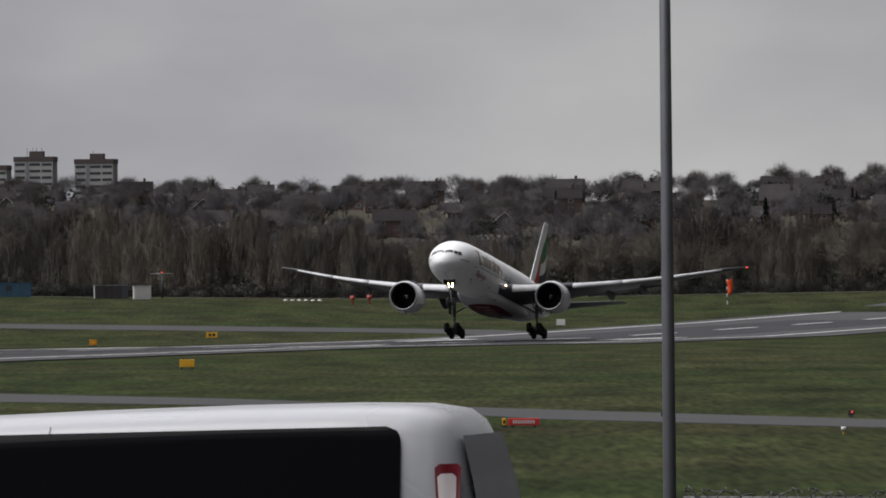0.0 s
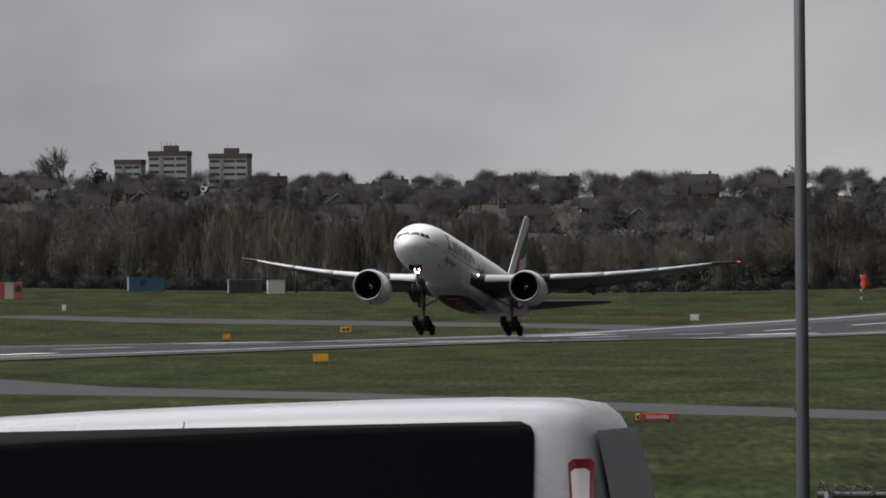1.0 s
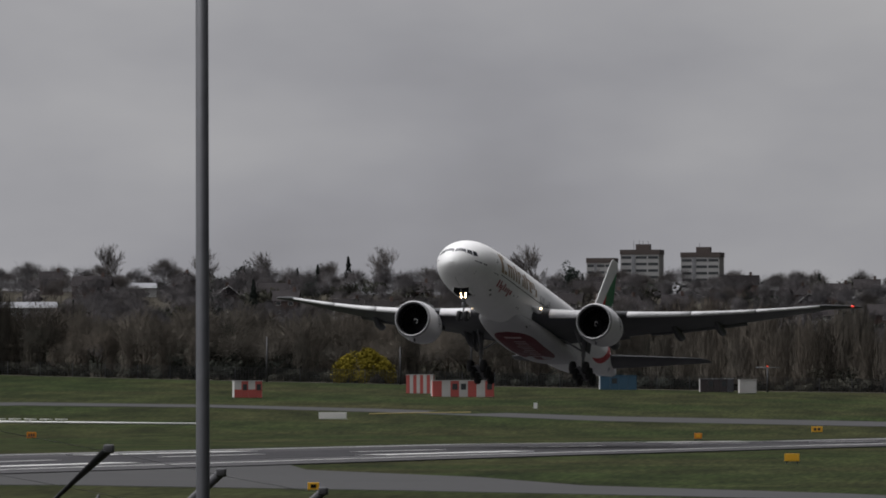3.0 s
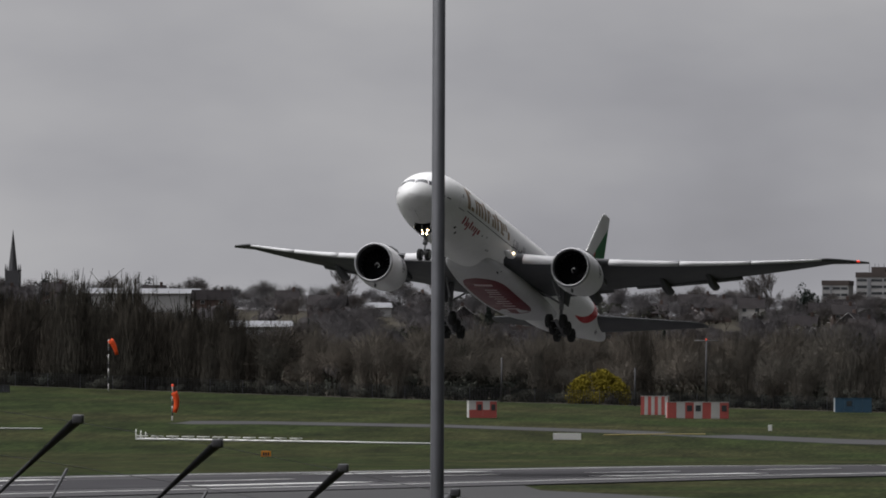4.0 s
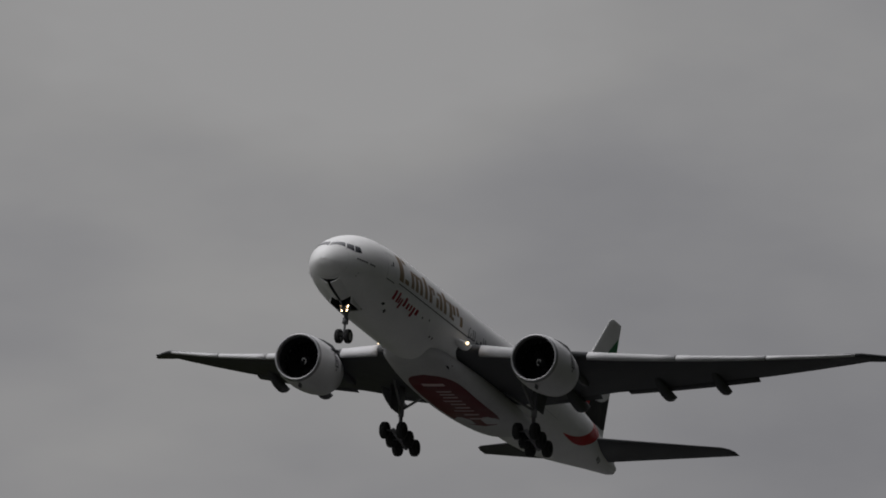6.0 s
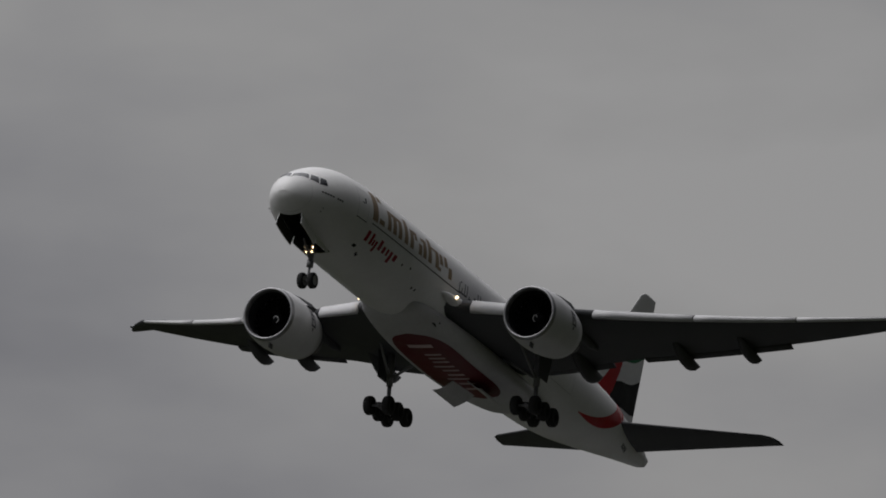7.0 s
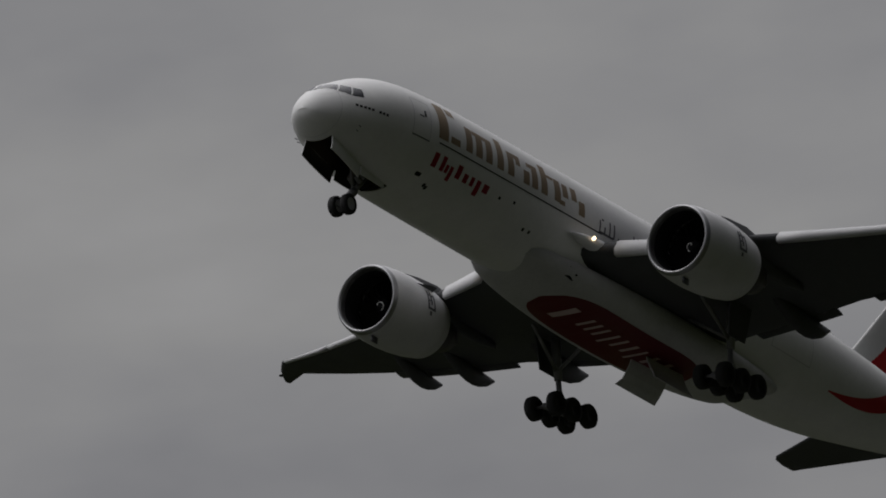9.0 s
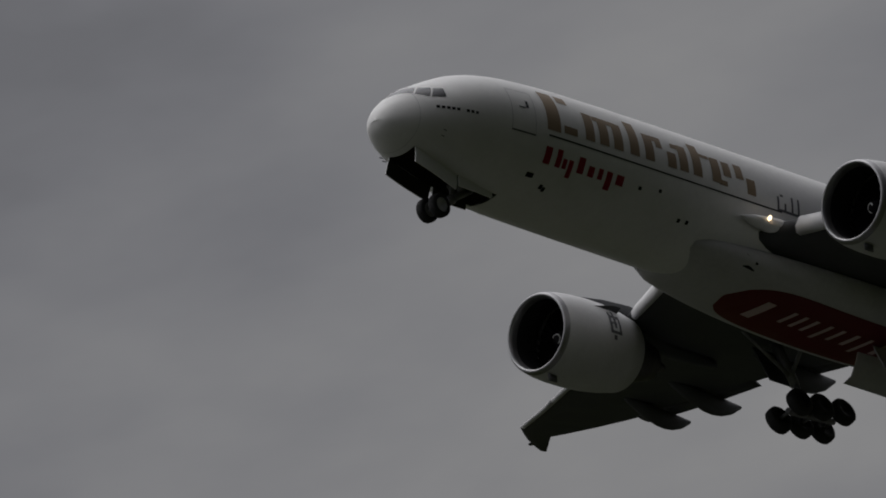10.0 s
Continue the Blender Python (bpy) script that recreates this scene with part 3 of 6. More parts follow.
def build_engine(plane, side):
    c = Vector((ORIGIN, side * 9.63, -2.62))
    tilt = Matrix.Rotation(radians(2.0), 4, "Y")

    def rev(prof, n=56):
        bm = revolve([(-x, r) for x, r in prof], n)
        for v in bm.verts:
            p = v.co + Vector((21.0, 0, 0))
            v.co = tilt @ p - Vector((21.0, 0, 0)) + c
        return bm
    eng = part("engine", rev([(20.55, 1.90), (21.0, 1.98), (21.7, 2.04), (22.6, 2.06), (23.6, 2.02), (24.6, 1.90), (25.5, 1.72), (25.5, 1.62), (24.4, 1.66)]), NACELLE, plane,
               "white turbofan nacelle with a bare metal lip")
    part("inlet_lip", rev([(20.55, 1.90), (20.36, 1.85), (20.28, 1.77), (20.31, 1.70), (20.45, 1.645), (20.7, 1.62)]), BARE, eng, "bare metal inlet ring")
    part("intake_duct", rev([(20.7, 1.62), (21.0, 1.60), (21.5, 1.63), (22.0, 1.64)]), INTAKE, eng, "intake duct darkened as in shade")
    # fan blades
    for k in range(22):
        verts = []
        for i in range(5):
            u = i / 4
            r = 0.42 + u * 1.2
            for dx, da in ((0.0, 0.0), (0.42 - 0.12 * u, 0.20 + 0.05 * u)):
                a = 2 * math.pi * k / 22 + da + 0.25 * math.sin(math.pi * u)
                verts.append(tilt @ Vector((-(21.75 + dx) + 21, r * math.cos(a), r * math.sin(a))) - Vector((21, 0, 0)) + c)
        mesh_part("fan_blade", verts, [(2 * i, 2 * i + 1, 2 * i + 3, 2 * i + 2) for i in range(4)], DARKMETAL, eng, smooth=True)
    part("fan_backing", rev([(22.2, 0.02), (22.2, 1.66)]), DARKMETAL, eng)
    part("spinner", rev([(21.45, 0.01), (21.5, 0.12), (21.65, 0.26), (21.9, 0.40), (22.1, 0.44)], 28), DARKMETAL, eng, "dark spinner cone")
    sw = []
    for i in range(17):
        a = i / 16 * 4.6
        r = 0.10 + 0.16 * i / 16
        sw.append(tilt @ Vector((-(21.43 + 0.30 * (r / 0.34) ** 1.25) + 21, r * math.cos(a) * side, r * math.sin(a))) - Vector((21, 0, 0)) + c)
    part("spinner_spiral", tube(sw, [0.012] + [0.03] * 15 + [0.012], 6), PAINT, eng, "white spiral mark")
    part("core_cowl", rev([(24.4, 1.30), (25.6, 1.22), (26.8, 0.98), (27.5, 0.80), (27.5, 0.72), (27.0, 0.70)]), HOTMETAL, eng, "brown-grey exhaust cowl")
    part("exhaust_plug", rev([(26.8, 0.55), (27.6, 0.45), (28.4, 0.18), (28.6, 0.02)], 28), HOTMETAL, eng)
    # strake on the inboard side and small black marks
    s2 = -side
    a = radians(52)
    p = [(22.4, 2.06), (23.0, 2.06), (23.9, 2.0), (23.9, 2.36), (23.4, 2.34)]
    vv = []
    for off in (-0.02, 0.02):
        for x, r in p:
            vv.append(Vector((-x, s2 * r * math.sin(a) + off, r * math.cos(a))) + c)
    mesh_part("strake", vv, [(0, 1, 2, 3, 4), (9, 8, 7, 6, 5)] + [(i, i + 5, (i + 1) % 5 + 5, (i + 1) % 5) for i in range(5)], SHADEDGREY, eng, "thin nacelle strake")
    for sgn in (-1, 1):
        # the emblem panel as plain dark strokes
        for i, (x0, x1, d0, d1) in enumerate(((23.0, 23.16, 62, 92), (23.3, 23.46, 58, 84), (23.0, 23.6, 66, 70), (23.0, 23.75, 88, 92), (23.6, 23.75, 64, 92), (23.15, 23.5, 76, 79), (23.2, 23.4, 94, 100))):
            vv, ff = [], []
            for x in (x0, x1):
                for k in range(5):
                    t = radians(d0 + (d1 - d0) * k / 4)
                    r = hermite(x, [20.25, 21.6, 22.6, 23.6, 24.6], [1.90, 2.05, 2.07, 2.02, 1.90]) + 0.012
                    vv.append(tilt @ (Vector((-x + 21, sgn * r * math.sin(t), r * math.cos(t)))) - Vector((21, 0, 0)) + c)
            for k in range(4):
                q = (k, k + 1, k + 6, k + 5)
                ff.append(q)
            mesh_part("emblem_stroke", vv, ff, LINE, eng)
    part("drain_fin", block(c.x - 21.2, c.x - 20.7, c.y + 0.2, c.y + 0.28, c.z - 2.28, c.z - 1.96), LINE, eng)
    # pylon
    rings = []
    for x, zt, zb, w in ((22.2, -0.62, -0.75, 0.04), (23.0, -0.30, -0.9, 0.16), (24.5, -0.10, -1.1, 0.24), (26.2, 0.0, -1.5, 0.26), (28.5, -0.4, -1.7, 0.24), (30.5, -0.9, -1.7, 0.18), (32.0, -1.2, -1.5, 0.05)):
        rings.append([(ORIGIN - x, c.y + sx * w, z) for sx, z in ((-1, zb), (1, zb), (1, zt), (-1, zt))])
    part("pylon", loft(rings), SHADEDGREY, plane, "grey engine pylon")
    return eng


def wheel_bm(c, r, w):
    prof = [(-w / 2, r * 0.62), (-w / 2, r * 0.86), (-w * 0.36, r * 0.97), (0, r), (w * 0.36, r * 0.97), (w / 2, r * 0.86), (w / 2, r * 0.62)]
    return revolve(prof, 24, "Y", c)


def hub_bm(c, r, w):
    return revolve([(-w * 0.30, 0.02), (-w * 0.34, r * 0.25), (-w * 0.46, r * 0.5), (-w / 2, r * 0.62), (w / 2, r * 0.62), (w * 0.46, r * 0.5), (w * 0.34, r * 0.25), (w * 0.30, 0.02)], 20, "Y", c)


MAIN_PIVOT, MAIN_FOOT, TRUCKS = {}, {}, {}


def build_main_gear(plane, side):
    piv = Vector((ORIGIN - 31.6, side * 5.5, -1.9))
    MAIN_PIVOT[side] = piv
    foot = Vector((ORIGIN - 32.15, side * 5.47, -5.72)) - piv
    gear = part("main_gear", merge(tube([(0, 0, 0.3), foot * 0.55], [0.26, 0.22], 14), tube([foot * 0.55, foot], [0.15, 0.15], 14)), STRUT, plane, "main landing gear leg with its braces")
    gear.location = piv
    part("drag_brace", tube([foot * 0.45, (2.6, -side * 0.3, 0.1)], 0.10, 8), STRUT, gear)
    part("side_brace", tube([foot * 0.42, (0.2, -side * 2.5, -0.3)], 0.10, 8), STRUT, gear)
    part("torque_link", tube([foot * 0.62 + Vector((-0.1, 0, 0)), foot * 0.8 + Vector((-0.55, 0, 0)), foot + Vector((-0.15, 0, 0.15))], 0.06, 6), STRUT, gear)
    truck = part("wheel_truck", tube([(1.55, 0, 0), (-1.55, 0, 0)], 0.17, 10), STRUT, plane, "six-wheeled landing gear truck")
    truck.location = piv + foot
    MAIN_FOOT[side] = foot
    TRUCKS[side] = truck
    for dx in (1.47, 0.0, -1.47):
        part("axle", tube([(dx, -0.7, 0), (dx, 0.7, 0)], 0.09, 8), STRUT, truck)
        for sy in (-0.70, 0.70):
            part("wheel", wheel_bm((dx, sy, 0), 0.67, 0.52), TYRE, truck, "black aircraft tyre")
            part("wheel_hub", hub_bm((dx, sy, 0), 0.67, 0.46), DARKMETAL, truck)
    # leg door, fixed to the outer side
    vv = [piv * 0 + Vector(v) for v in ((1.0, side * 0.55, 0.2), (-1.0, side * 0.55, 0.2), (-0.8, side * 0.45, -1.7), (0.7, side * 0.45, -1.7))]
    vv += [v + Vector((0, side * 0.07, 0)) for v in vv]
    mesh_part("leg_door", vv, [(0, 1, 2, 3), (7, 6, 5, 4), (0, 4, 5, 1), (1, 5, 6, 2), (2, 6, 7, 3), (3, 7, 4, 0)], SHADEDGREY, gear, "grey leg door")
    return gear


NOSE_PIVOT = Vector((ORIGIN - 6.45, 0, -2.62))


def build_nose_gear(plane):
    foot = Vector((0.08, 0, -2.55))
    gear = part("nose_gear", merge(tube([(0, 0, 0.2), foot * 0.6], [0.17, 0.15], 12), tube([foot * 0.6, foot], [0.09, 0.09], 12)), STRUT, plane, "nose landing gear leg with two wheels")
    gear.location = NOSE_PIVOT
    part("axle", tube([foot + Vector((0, -0.4, 0)), foot + Vector((0, 0.4, 0))], 0.07, 8), STRUT, gear)
    part("drag_brace", tube([foot * 0.5, (1.5, 0, -0.1)], 0.07, 8), STRUT, gear)
    part("steering_collar", tube([foot * 0.45, foot * 0.62], 0.23, 12), STRUT, gear)
    for sy in (-0.37, 0.37):
        part("wheel", wheel_bm(foot + Vector((0, sy, 0)), 0.545, 0.40), TYRE, gear, "black nose wheel tyre")
        part("wheel_hub", hub_bm(foot + Vector((0, sy, 0)), 0.545, 0.36), RIM, gear, "pale wheel hub")
    # landing lights deep in their cans
    aimed = Matrix.Rotation(radians(8), 4, "Y")
    for y, z in ((-0.24, -0.30), (0.24, -0.30), (-0.20, -0.62), (0.20, -0.62)):
        pos = Matrix.Translation(Vector((0.20, y, z))) @ aimed
        can = revolve([(0.0, 0.01), (0.0, 0.15), (0.46, 0.15), (0.46, 0.135), (0.02, 0.135)], 20)
        can.transform(pos)
        part("light_housing", can, STRUT, gear)
        disc = revolve([(0.03, 0.005), (0.03, 0.13)], 20)
        disc.transform(pos)
        part("landing_light", disc, LAMP, gear, "glowing warm landing light")
    return gear


def build_airliner():
    plane = tagged(new("cargo_airliner"), "white twin-engined cargo airliner climbing with its wheels down", "airplane")
    # fuselage, with the nose wheel bay left open
    xs = sorted(set([round(v, 3) for v in list(0.95 + np.linspace(0, 1, 12) ** 2 * 1.55) + list(np.linspace(2.5, 7.4, 12)) + list(np.linspace(7.4, 12, 6)) + list(np.linspace(12, 40, 15)) + list(np.linspace(40, 63.0, 24))]))
    n = 64
    bm = bmesh.new()
    rows = []
    for x in xs:
        edge = 180 - bay_deg(x)
        port = [edge * k / 29 for k in range(30)] + [edge + (180 - edge) * k / 3 for k in (1, 2, 3)]
        rows.append([bm.verts.new(skin(x, d)) for d in port + [360 - d for d in port[31:0:-1]]])
    for i in range(len(xs) - 1):
        for k in range(n):
            if 2.5 < (xs[i] + xs[i + 1]) / 2 < 7.4 and 29 <= k < 35:
                continue
            bm.faces.new((rows[i][k], rows[i][(k + 1) % n], rows[i + 1][(k + 1) % n], rows[i + 1][k]))
    bm.faces.new(rows[0][::-1])
    bm.faces.new(rows[-1])
    bmesh.ops.recalc_face_normals(bm, faces=bm.faces)
    part("fuselage", bm, PAINT, plane, "glossy white tapered fuselage")
    # bay walls
    rings = []
    for x in np.linspace(2.5, 7.4, 8):
        lo, ro = skin(x, 180 - bay_deg(x)), skin(x, 180 + bay_deg(x))
        rings.append([lo, lo + Vector((0, 0, 1.5)), ro + Vector((0, 0, 1.5)), ro])
    part("nose_wheel_bay", loft(rings, True, False), BAY, plane, "dark open nose wheel bay", smooth=False)
    # radome seam and pitot probes
    for x, w in ((2.2, 0.02),):
        rings = [[skin(x + dx, 360 * k / 48, 0.006) for k in range(48)] for dx in (0, w)]
        part("radome_seam", loft(rings, False), mat_seam(), plane)
    for d in (118, -118, 126, -126):
        p = skin(3.35, d)
        part("pitot_probe", tube([p, p + Vector((0.04, 0.06 * math.copysign(1, d), 0)), p + Vector((0.20, 0.07 * math.copysign(1, d), 0))], 0.022, 6), LINE, plane)
    # flight deck windows, three a side
    for side in (-1, 1):
        panes = (((1.66, 2.5), (2.24, 44), (2.08, 2.5), (2.60, 30)), ((2.27, 48), (2.74, 62), (2.66, 33), (3.05, 44)), ((2.80, 63.5), (3.36, 69), (3.11, 46), (3.44, 53)))
        for la, lb, ta, tb in panes:
            verts, faces = [], []
            for i in range(9):
                u = i / 8
                for k in range(9):
                    w = k / 8
                    x = (la[0] + (lb[0] - la[0]) * u) * (1 - w) + (ta[0] + (tb[0] - ta[0]) * u) * w
                    d = (la[1] + (lb[1] - la[1]) * u) * (1 - w) + (ta[1] + (tb[1] - ta[1]) * u) * w
                    verts.append(skin(x, side * d, 0.014))
            for i in range(8):
                for k in range(8):
                    q = (9 * i + k, 9 * i + k + 1, 9 * i + k + 10, 9 * i + k + 9)
                    faces.append(q if side > 0 else q[::-1])
            mesh_part("cockpit_window", verts, faces, GLASSDARK, plane, "dark flight deck window pane", smooth=True)
    # entry door outlines
    for side in (-1, 1):
        x0, x1, z0, z1, w = 6.4, 7.75, -0.62, 1.40, 0.04
        for nm, o in (("door_edge", [(x0, z0, z1), (x0 + w, z0, z1)]), ("door_edge", [(x1 - w, z0, z1), (x1, z0, z1)]),
                      ("door_edge", [(x, z0 - 0.05, z0 + 0.02) for x in np.linspace(x0, x1, 5)]), ("door_edge", [(x, z1 - w, z1) for x in np.linspace(x0, x1, 5)])):
            decal(nm, o, LINE if o[0][1] < z0 else mat_seam(), plane, side)
        decal("door_window", [(7.25, 0.52, 0.88), (7.41, 0.52, 0.88)], GLASSDARK, plane, side)
        decal("door_mark", [(6.85, 0.46, 0.54), (7.2, 0.46, 0.54)], LINE, plane, side)
    # main deck cargo door outline behind the port wing
    for o in ([(39.2, -0.9, 2.2), (39.24, -0.9, 2.2)], [(43.0, -0.9, 2.2), (43.04, -0.9, 2.2)], [(x, -0.94, -0.9) for x in np.linspace(39.2, 43.04, 6)]):
        decal("cargo_door_edge", o, mat_seam(), plane, 1)
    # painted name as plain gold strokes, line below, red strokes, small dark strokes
    for side in (-1, 1):
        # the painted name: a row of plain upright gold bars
        for x0, x1, z0, z1 in ((8.45, 9.15, -0.20, 1.78), (9.45, 10.15, -0.14, 0.22), (9.45, 9.95, 1.40, 1.80), (10.75, 11.22, -0.10, 1.25), (11.62, 12.1, -0.08, 1.25), (12.5, 12.98, -0.08, 1.22), (13.5, 13.98, -0.06, 1.62),
                               (14.45, 14.92, -0.05, 1.25), (15.2, 15.5, 0.72, 1.28), (15.85, 16.3, -0.04, 0.70), (16.6, 17.05, -0.02, 1.25), (17.45, 17.92, -0.02, 1.60), (18.65, 19.12, 0.0, 1.22), (19.4, 19.8, 0.45, 1.2), (20.2, 20.6, 0.55, 1.28), (20.85, 21.3, -0.05, 0.72),
                               (11.35, 12.75, 1.0, 1.24), (14.92, 15.25, 1.0, 1.27), (16.2, 16.7, 0.98, 1.22), (18.0, 18.5, 1.02, 1.2), (19.1, 19.5, -0.04, 0.2)):
            decal("gold_bar", [(x0 - 0.05 + (x1 - x0 + 0.1) * u, z0, z1) for u in (0, 0.5, 1)], GOLD, plane, side)
        decal("name_underline", [(u, -0.48 + 0.006 * (u - 8.5), -0.41 + 0.006 * (u - 8.5)) for u in np.linspace(8.5, 23.0, 30)], BLACK, plane, side)
        for x0, x1, z0, z1 in ((8.5, 8.78, -1.60, -0.92), (9.2, 9.4, -1.60, -0.90), (9.6, 9.74, -1.58, -1.2), (9.95, 10.12, -1.85, -1.18), (10.5, 10.78, -1.56, -0.92), (11.15, 11.4, -1.56, -1.15), (11.75, 11.93, -1.54, -1.12), (12.25, 12.5, -1.82, -1.12), (12.85, 13.2, -1.52, -1.12)):
            decal("red_bar", [(x0 - 0.05, z0, z1), ((x0 + x1) / 2, z0, z1), (x1 + 0.05, z0, z1)], LETTERRED, plane, side)
        for i in range(9):
            if i != 5:
                decal("dark_stroke", [(2.85 + 0.21 * i, -0.28 - 0.008 * i, -0.15 - 0.008 * i), (2.99 + 0.21 * i, -0.28 - 0.008 * i, -0.15 - 0.008 * i)], BLACK, plane, side)
        for x0, x1, z0, z1 in ((22.7, 22.82, -0.3, 0.35), (22.7, 24.0, -0.34, -0.22), (23.15, 23.27, -0.3, 0.1), (23.6, 23.72, -0.3, 0.5), (24.0, 24.12, -0.3, 0.5), (24.4, 24.52, -0.6, -0.1), (24.5, 25.8, -0.34, -0.22), (25.2, 25.5, -0.25, 0.05), (25.8, 25.92, -0.3, 0.5), (26.2, 26.32, -0.3, 0.5), (22.9, 23.1, 0.38, 0.48)):
            decal("script_stroke", [(x0, z0, z1), (x1, z0, z1)], LINE, plane, side)
        # small ports on the lower hull
        for x, z in ((14.2, -1.35), (15.4, -1.2), (17.0, -2.0), (17.5, -1.98), (8.9, -2.35), (9.1, -2.4)):
            decal("small_port", [(x, z - 0.07, z + 0.07), (x + 0.18, z - 0.07, z + 0.07)], BLACK, plane, side)
        decal("outflow_vent", [(7.9, -2.18, -2.02), (8.3, -2.18, -2.02)], BLACK, plane, side)
        # red sweep round the tail
        o = []
        for u in np.linspace(0, 1, 22):
            xx = 45.4 + 10.2 * u
            mid = -1.35 + 0.35 * u + 3.6 * u ** 2.6
            wd = 0.06 + 1.75 * u ** 1.1
            r, zc = hull(xx)
            o.append((xx, max(zc - r * 0.99, mid - 0.35 * wd), min(zc + r * 0.96, mid + 0.65 * wd)))
        decal("red_sweep", o, RED, plane, side, label="red painted sweep round the tail")
        for i in range(5):
            decal("registration_bar", [(56.0 + 0.3 * i, -0.45, -0.15), (56.2 + 0.3 * i, -0.45, -0.15)], LINE, plane, side)
    # belly fairing with its red field
    rings = []
    for u in np.linspace(0, 1, 26):
        x = 18.6 + 23.0 * u
        f = math.sin(math.pi * u) ** 0.55 if 0 < u < 1 else 0.0
        hw, bot, top = 1.9 + 1.15 * f, -2.75 - 1.02 * f, -2.0 + 0.35 * f
        ring = []
        for k in range(32):
            a = 2 * math.pi * k / 32
            cy, cz = math.cos(a), math.sin(a)
            e = 0.78
            ring.append((ORIGIN - x, hw * math.copysign(abs(cy) ** e, cy), (top + bot) / 2 + (top - bot) / 2 * math.copysign(abs(cz) ** e, cz)))
        rings.append(ring)
    part("belly_fairing", loft(rings), BELLYSHADE, plane, "wing root fairing, greyed as in shade")

    def belly(x, y, off=0.015):
        u = (x - 18.6) / 23.0
        f = math.sin(math.pi * u) ** 0.55
        hw, bot, top = 1.9 + 1.15 * f, -2.75 - 1.02 * f, -2.0 + 0.35 * f
        cy = min(1, abs(y) / hw) ** (1 / 0.78)
        return Vector((ORIGIN - x, y, (top + bot) / 2 - (bot - top) / -2 * (1 - cy * cy) ** 0.39 - off))
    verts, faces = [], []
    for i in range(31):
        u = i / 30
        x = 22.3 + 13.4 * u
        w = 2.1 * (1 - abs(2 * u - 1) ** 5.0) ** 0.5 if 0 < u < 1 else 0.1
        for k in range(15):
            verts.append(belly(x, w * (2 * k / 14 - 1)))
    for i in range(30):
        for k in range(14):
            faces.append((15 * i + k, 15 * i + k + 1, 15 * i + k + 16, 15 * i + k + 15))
    mesh_part("belly_field", verts, faces, SHADEDRED, plane, "red oval painted on the belly, darkened as in shade", smooth=True)
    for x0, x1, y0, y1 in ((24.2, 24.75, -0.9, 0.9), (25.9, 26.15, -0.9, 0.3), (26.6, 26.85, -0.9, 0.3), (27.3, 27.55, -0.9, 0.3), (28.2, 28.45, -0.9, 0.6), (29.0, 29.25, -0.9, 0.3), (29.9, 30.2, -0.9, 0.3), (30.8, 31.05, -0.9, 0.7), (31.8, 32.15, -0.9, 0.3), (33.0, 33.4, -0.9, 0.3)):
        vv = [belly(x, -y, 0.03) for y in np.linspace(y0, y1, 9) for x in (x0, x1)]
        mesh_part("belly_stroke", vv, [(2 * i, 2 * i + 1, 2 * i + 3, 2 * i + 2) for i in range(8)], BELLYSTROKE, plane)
    for side in (-1, 1):
        for x, y in ((21.2, 2.2),):
            vv = [belly(x, side * y), belly(x + 0.7, side * y), belly(x + 0.7, side * (y + 0.35)), belly(x, side * (y + 0.35))]
            mesh_part("air_inlet", vv, [(0, 1, 2, 3)], BLACK, plane, "dark ram air inlet")
    # wing root lights
    for side in (-1, 1):
        build_wing(plane, side)
        build_engine(plane, side)
        rings = []
        for x, r in ((20.3, 0.03), (21.0, 0.22), (22.0, 0.34), (24.0, 0.42), (27.0, 0.2)):
            rings.append([(ORIGIN - x, side * 3.15 + r * 1.3 * math.cos(a), -1.2 + r * math.sin(a)) for a in np.linspace(0, 2 * math.pi, 15)[:-1]])
        part("wing_root_fillet", loft(rings), PAINT, plane)
        disc = revolve([(0.0, 0.005), (-0.03, 0.07), (-0.08, 0.12)], 16)
        disc.transform(Matrix.Translation((ORIGIN - 21.55, side * 3.62, -1.13)))
        part("wing_light", disc, ROOTLAMP, plane, "glowing white wing root light")
    # tailplanes
    for side in (-1, 1):
        st = [(53.0 + 0.74 * (y - 1.0), 59.9 + 0.26 * (y - 1.0), side * y, 0.42 + 0.135 * (y - 1.0), float(np.interp(y, [0.6, 10.8], [0.62, 0.16])), 0.0) for y in (0.4, 1.5, 3, 5, 7, 9, 10.2)]
        st.append((60.45, 62.45, side * 10.65, 1.73, 0.10, 0.0))
        st.append((61.3, 62.5, side * 10.85, 1.76, 0.04, 0.0))
        tp = part("tailplane", panel_wing(st), SHADEDGREY, plane, "grey swept tailplane")
    # fin with flag bands
    bm = bmesh.new()
    zs = np.linspace(2.2, 12.15, 116)
    m = 96
    rows = []
    for z in zs:
        v = (z - 2.2) / 9.95
        le, te = 50.2 + 9.0 * v ** 0.97, 60.1 + 1.45 * v
        if v > 0.97:
            le += (v - 0.97) / 0.03 * 0.35
        th = 0.46 * (1 - 0.72 * v)
        pts = []
        for sgn in (1, -1):
            for i in range(m + 1):
                u = i / m
                t = th * 2.6 * (0.2969 * math.sqrt(u) - 0.126 * u - 0.3516 * u * u + 0.2843 * u ** 3 - 0.1015 * u ** 4) / 0.26 * 0.5
                pts.append((le + (te - le) * u, sgn * t, z, u))
        rows.append(pts)

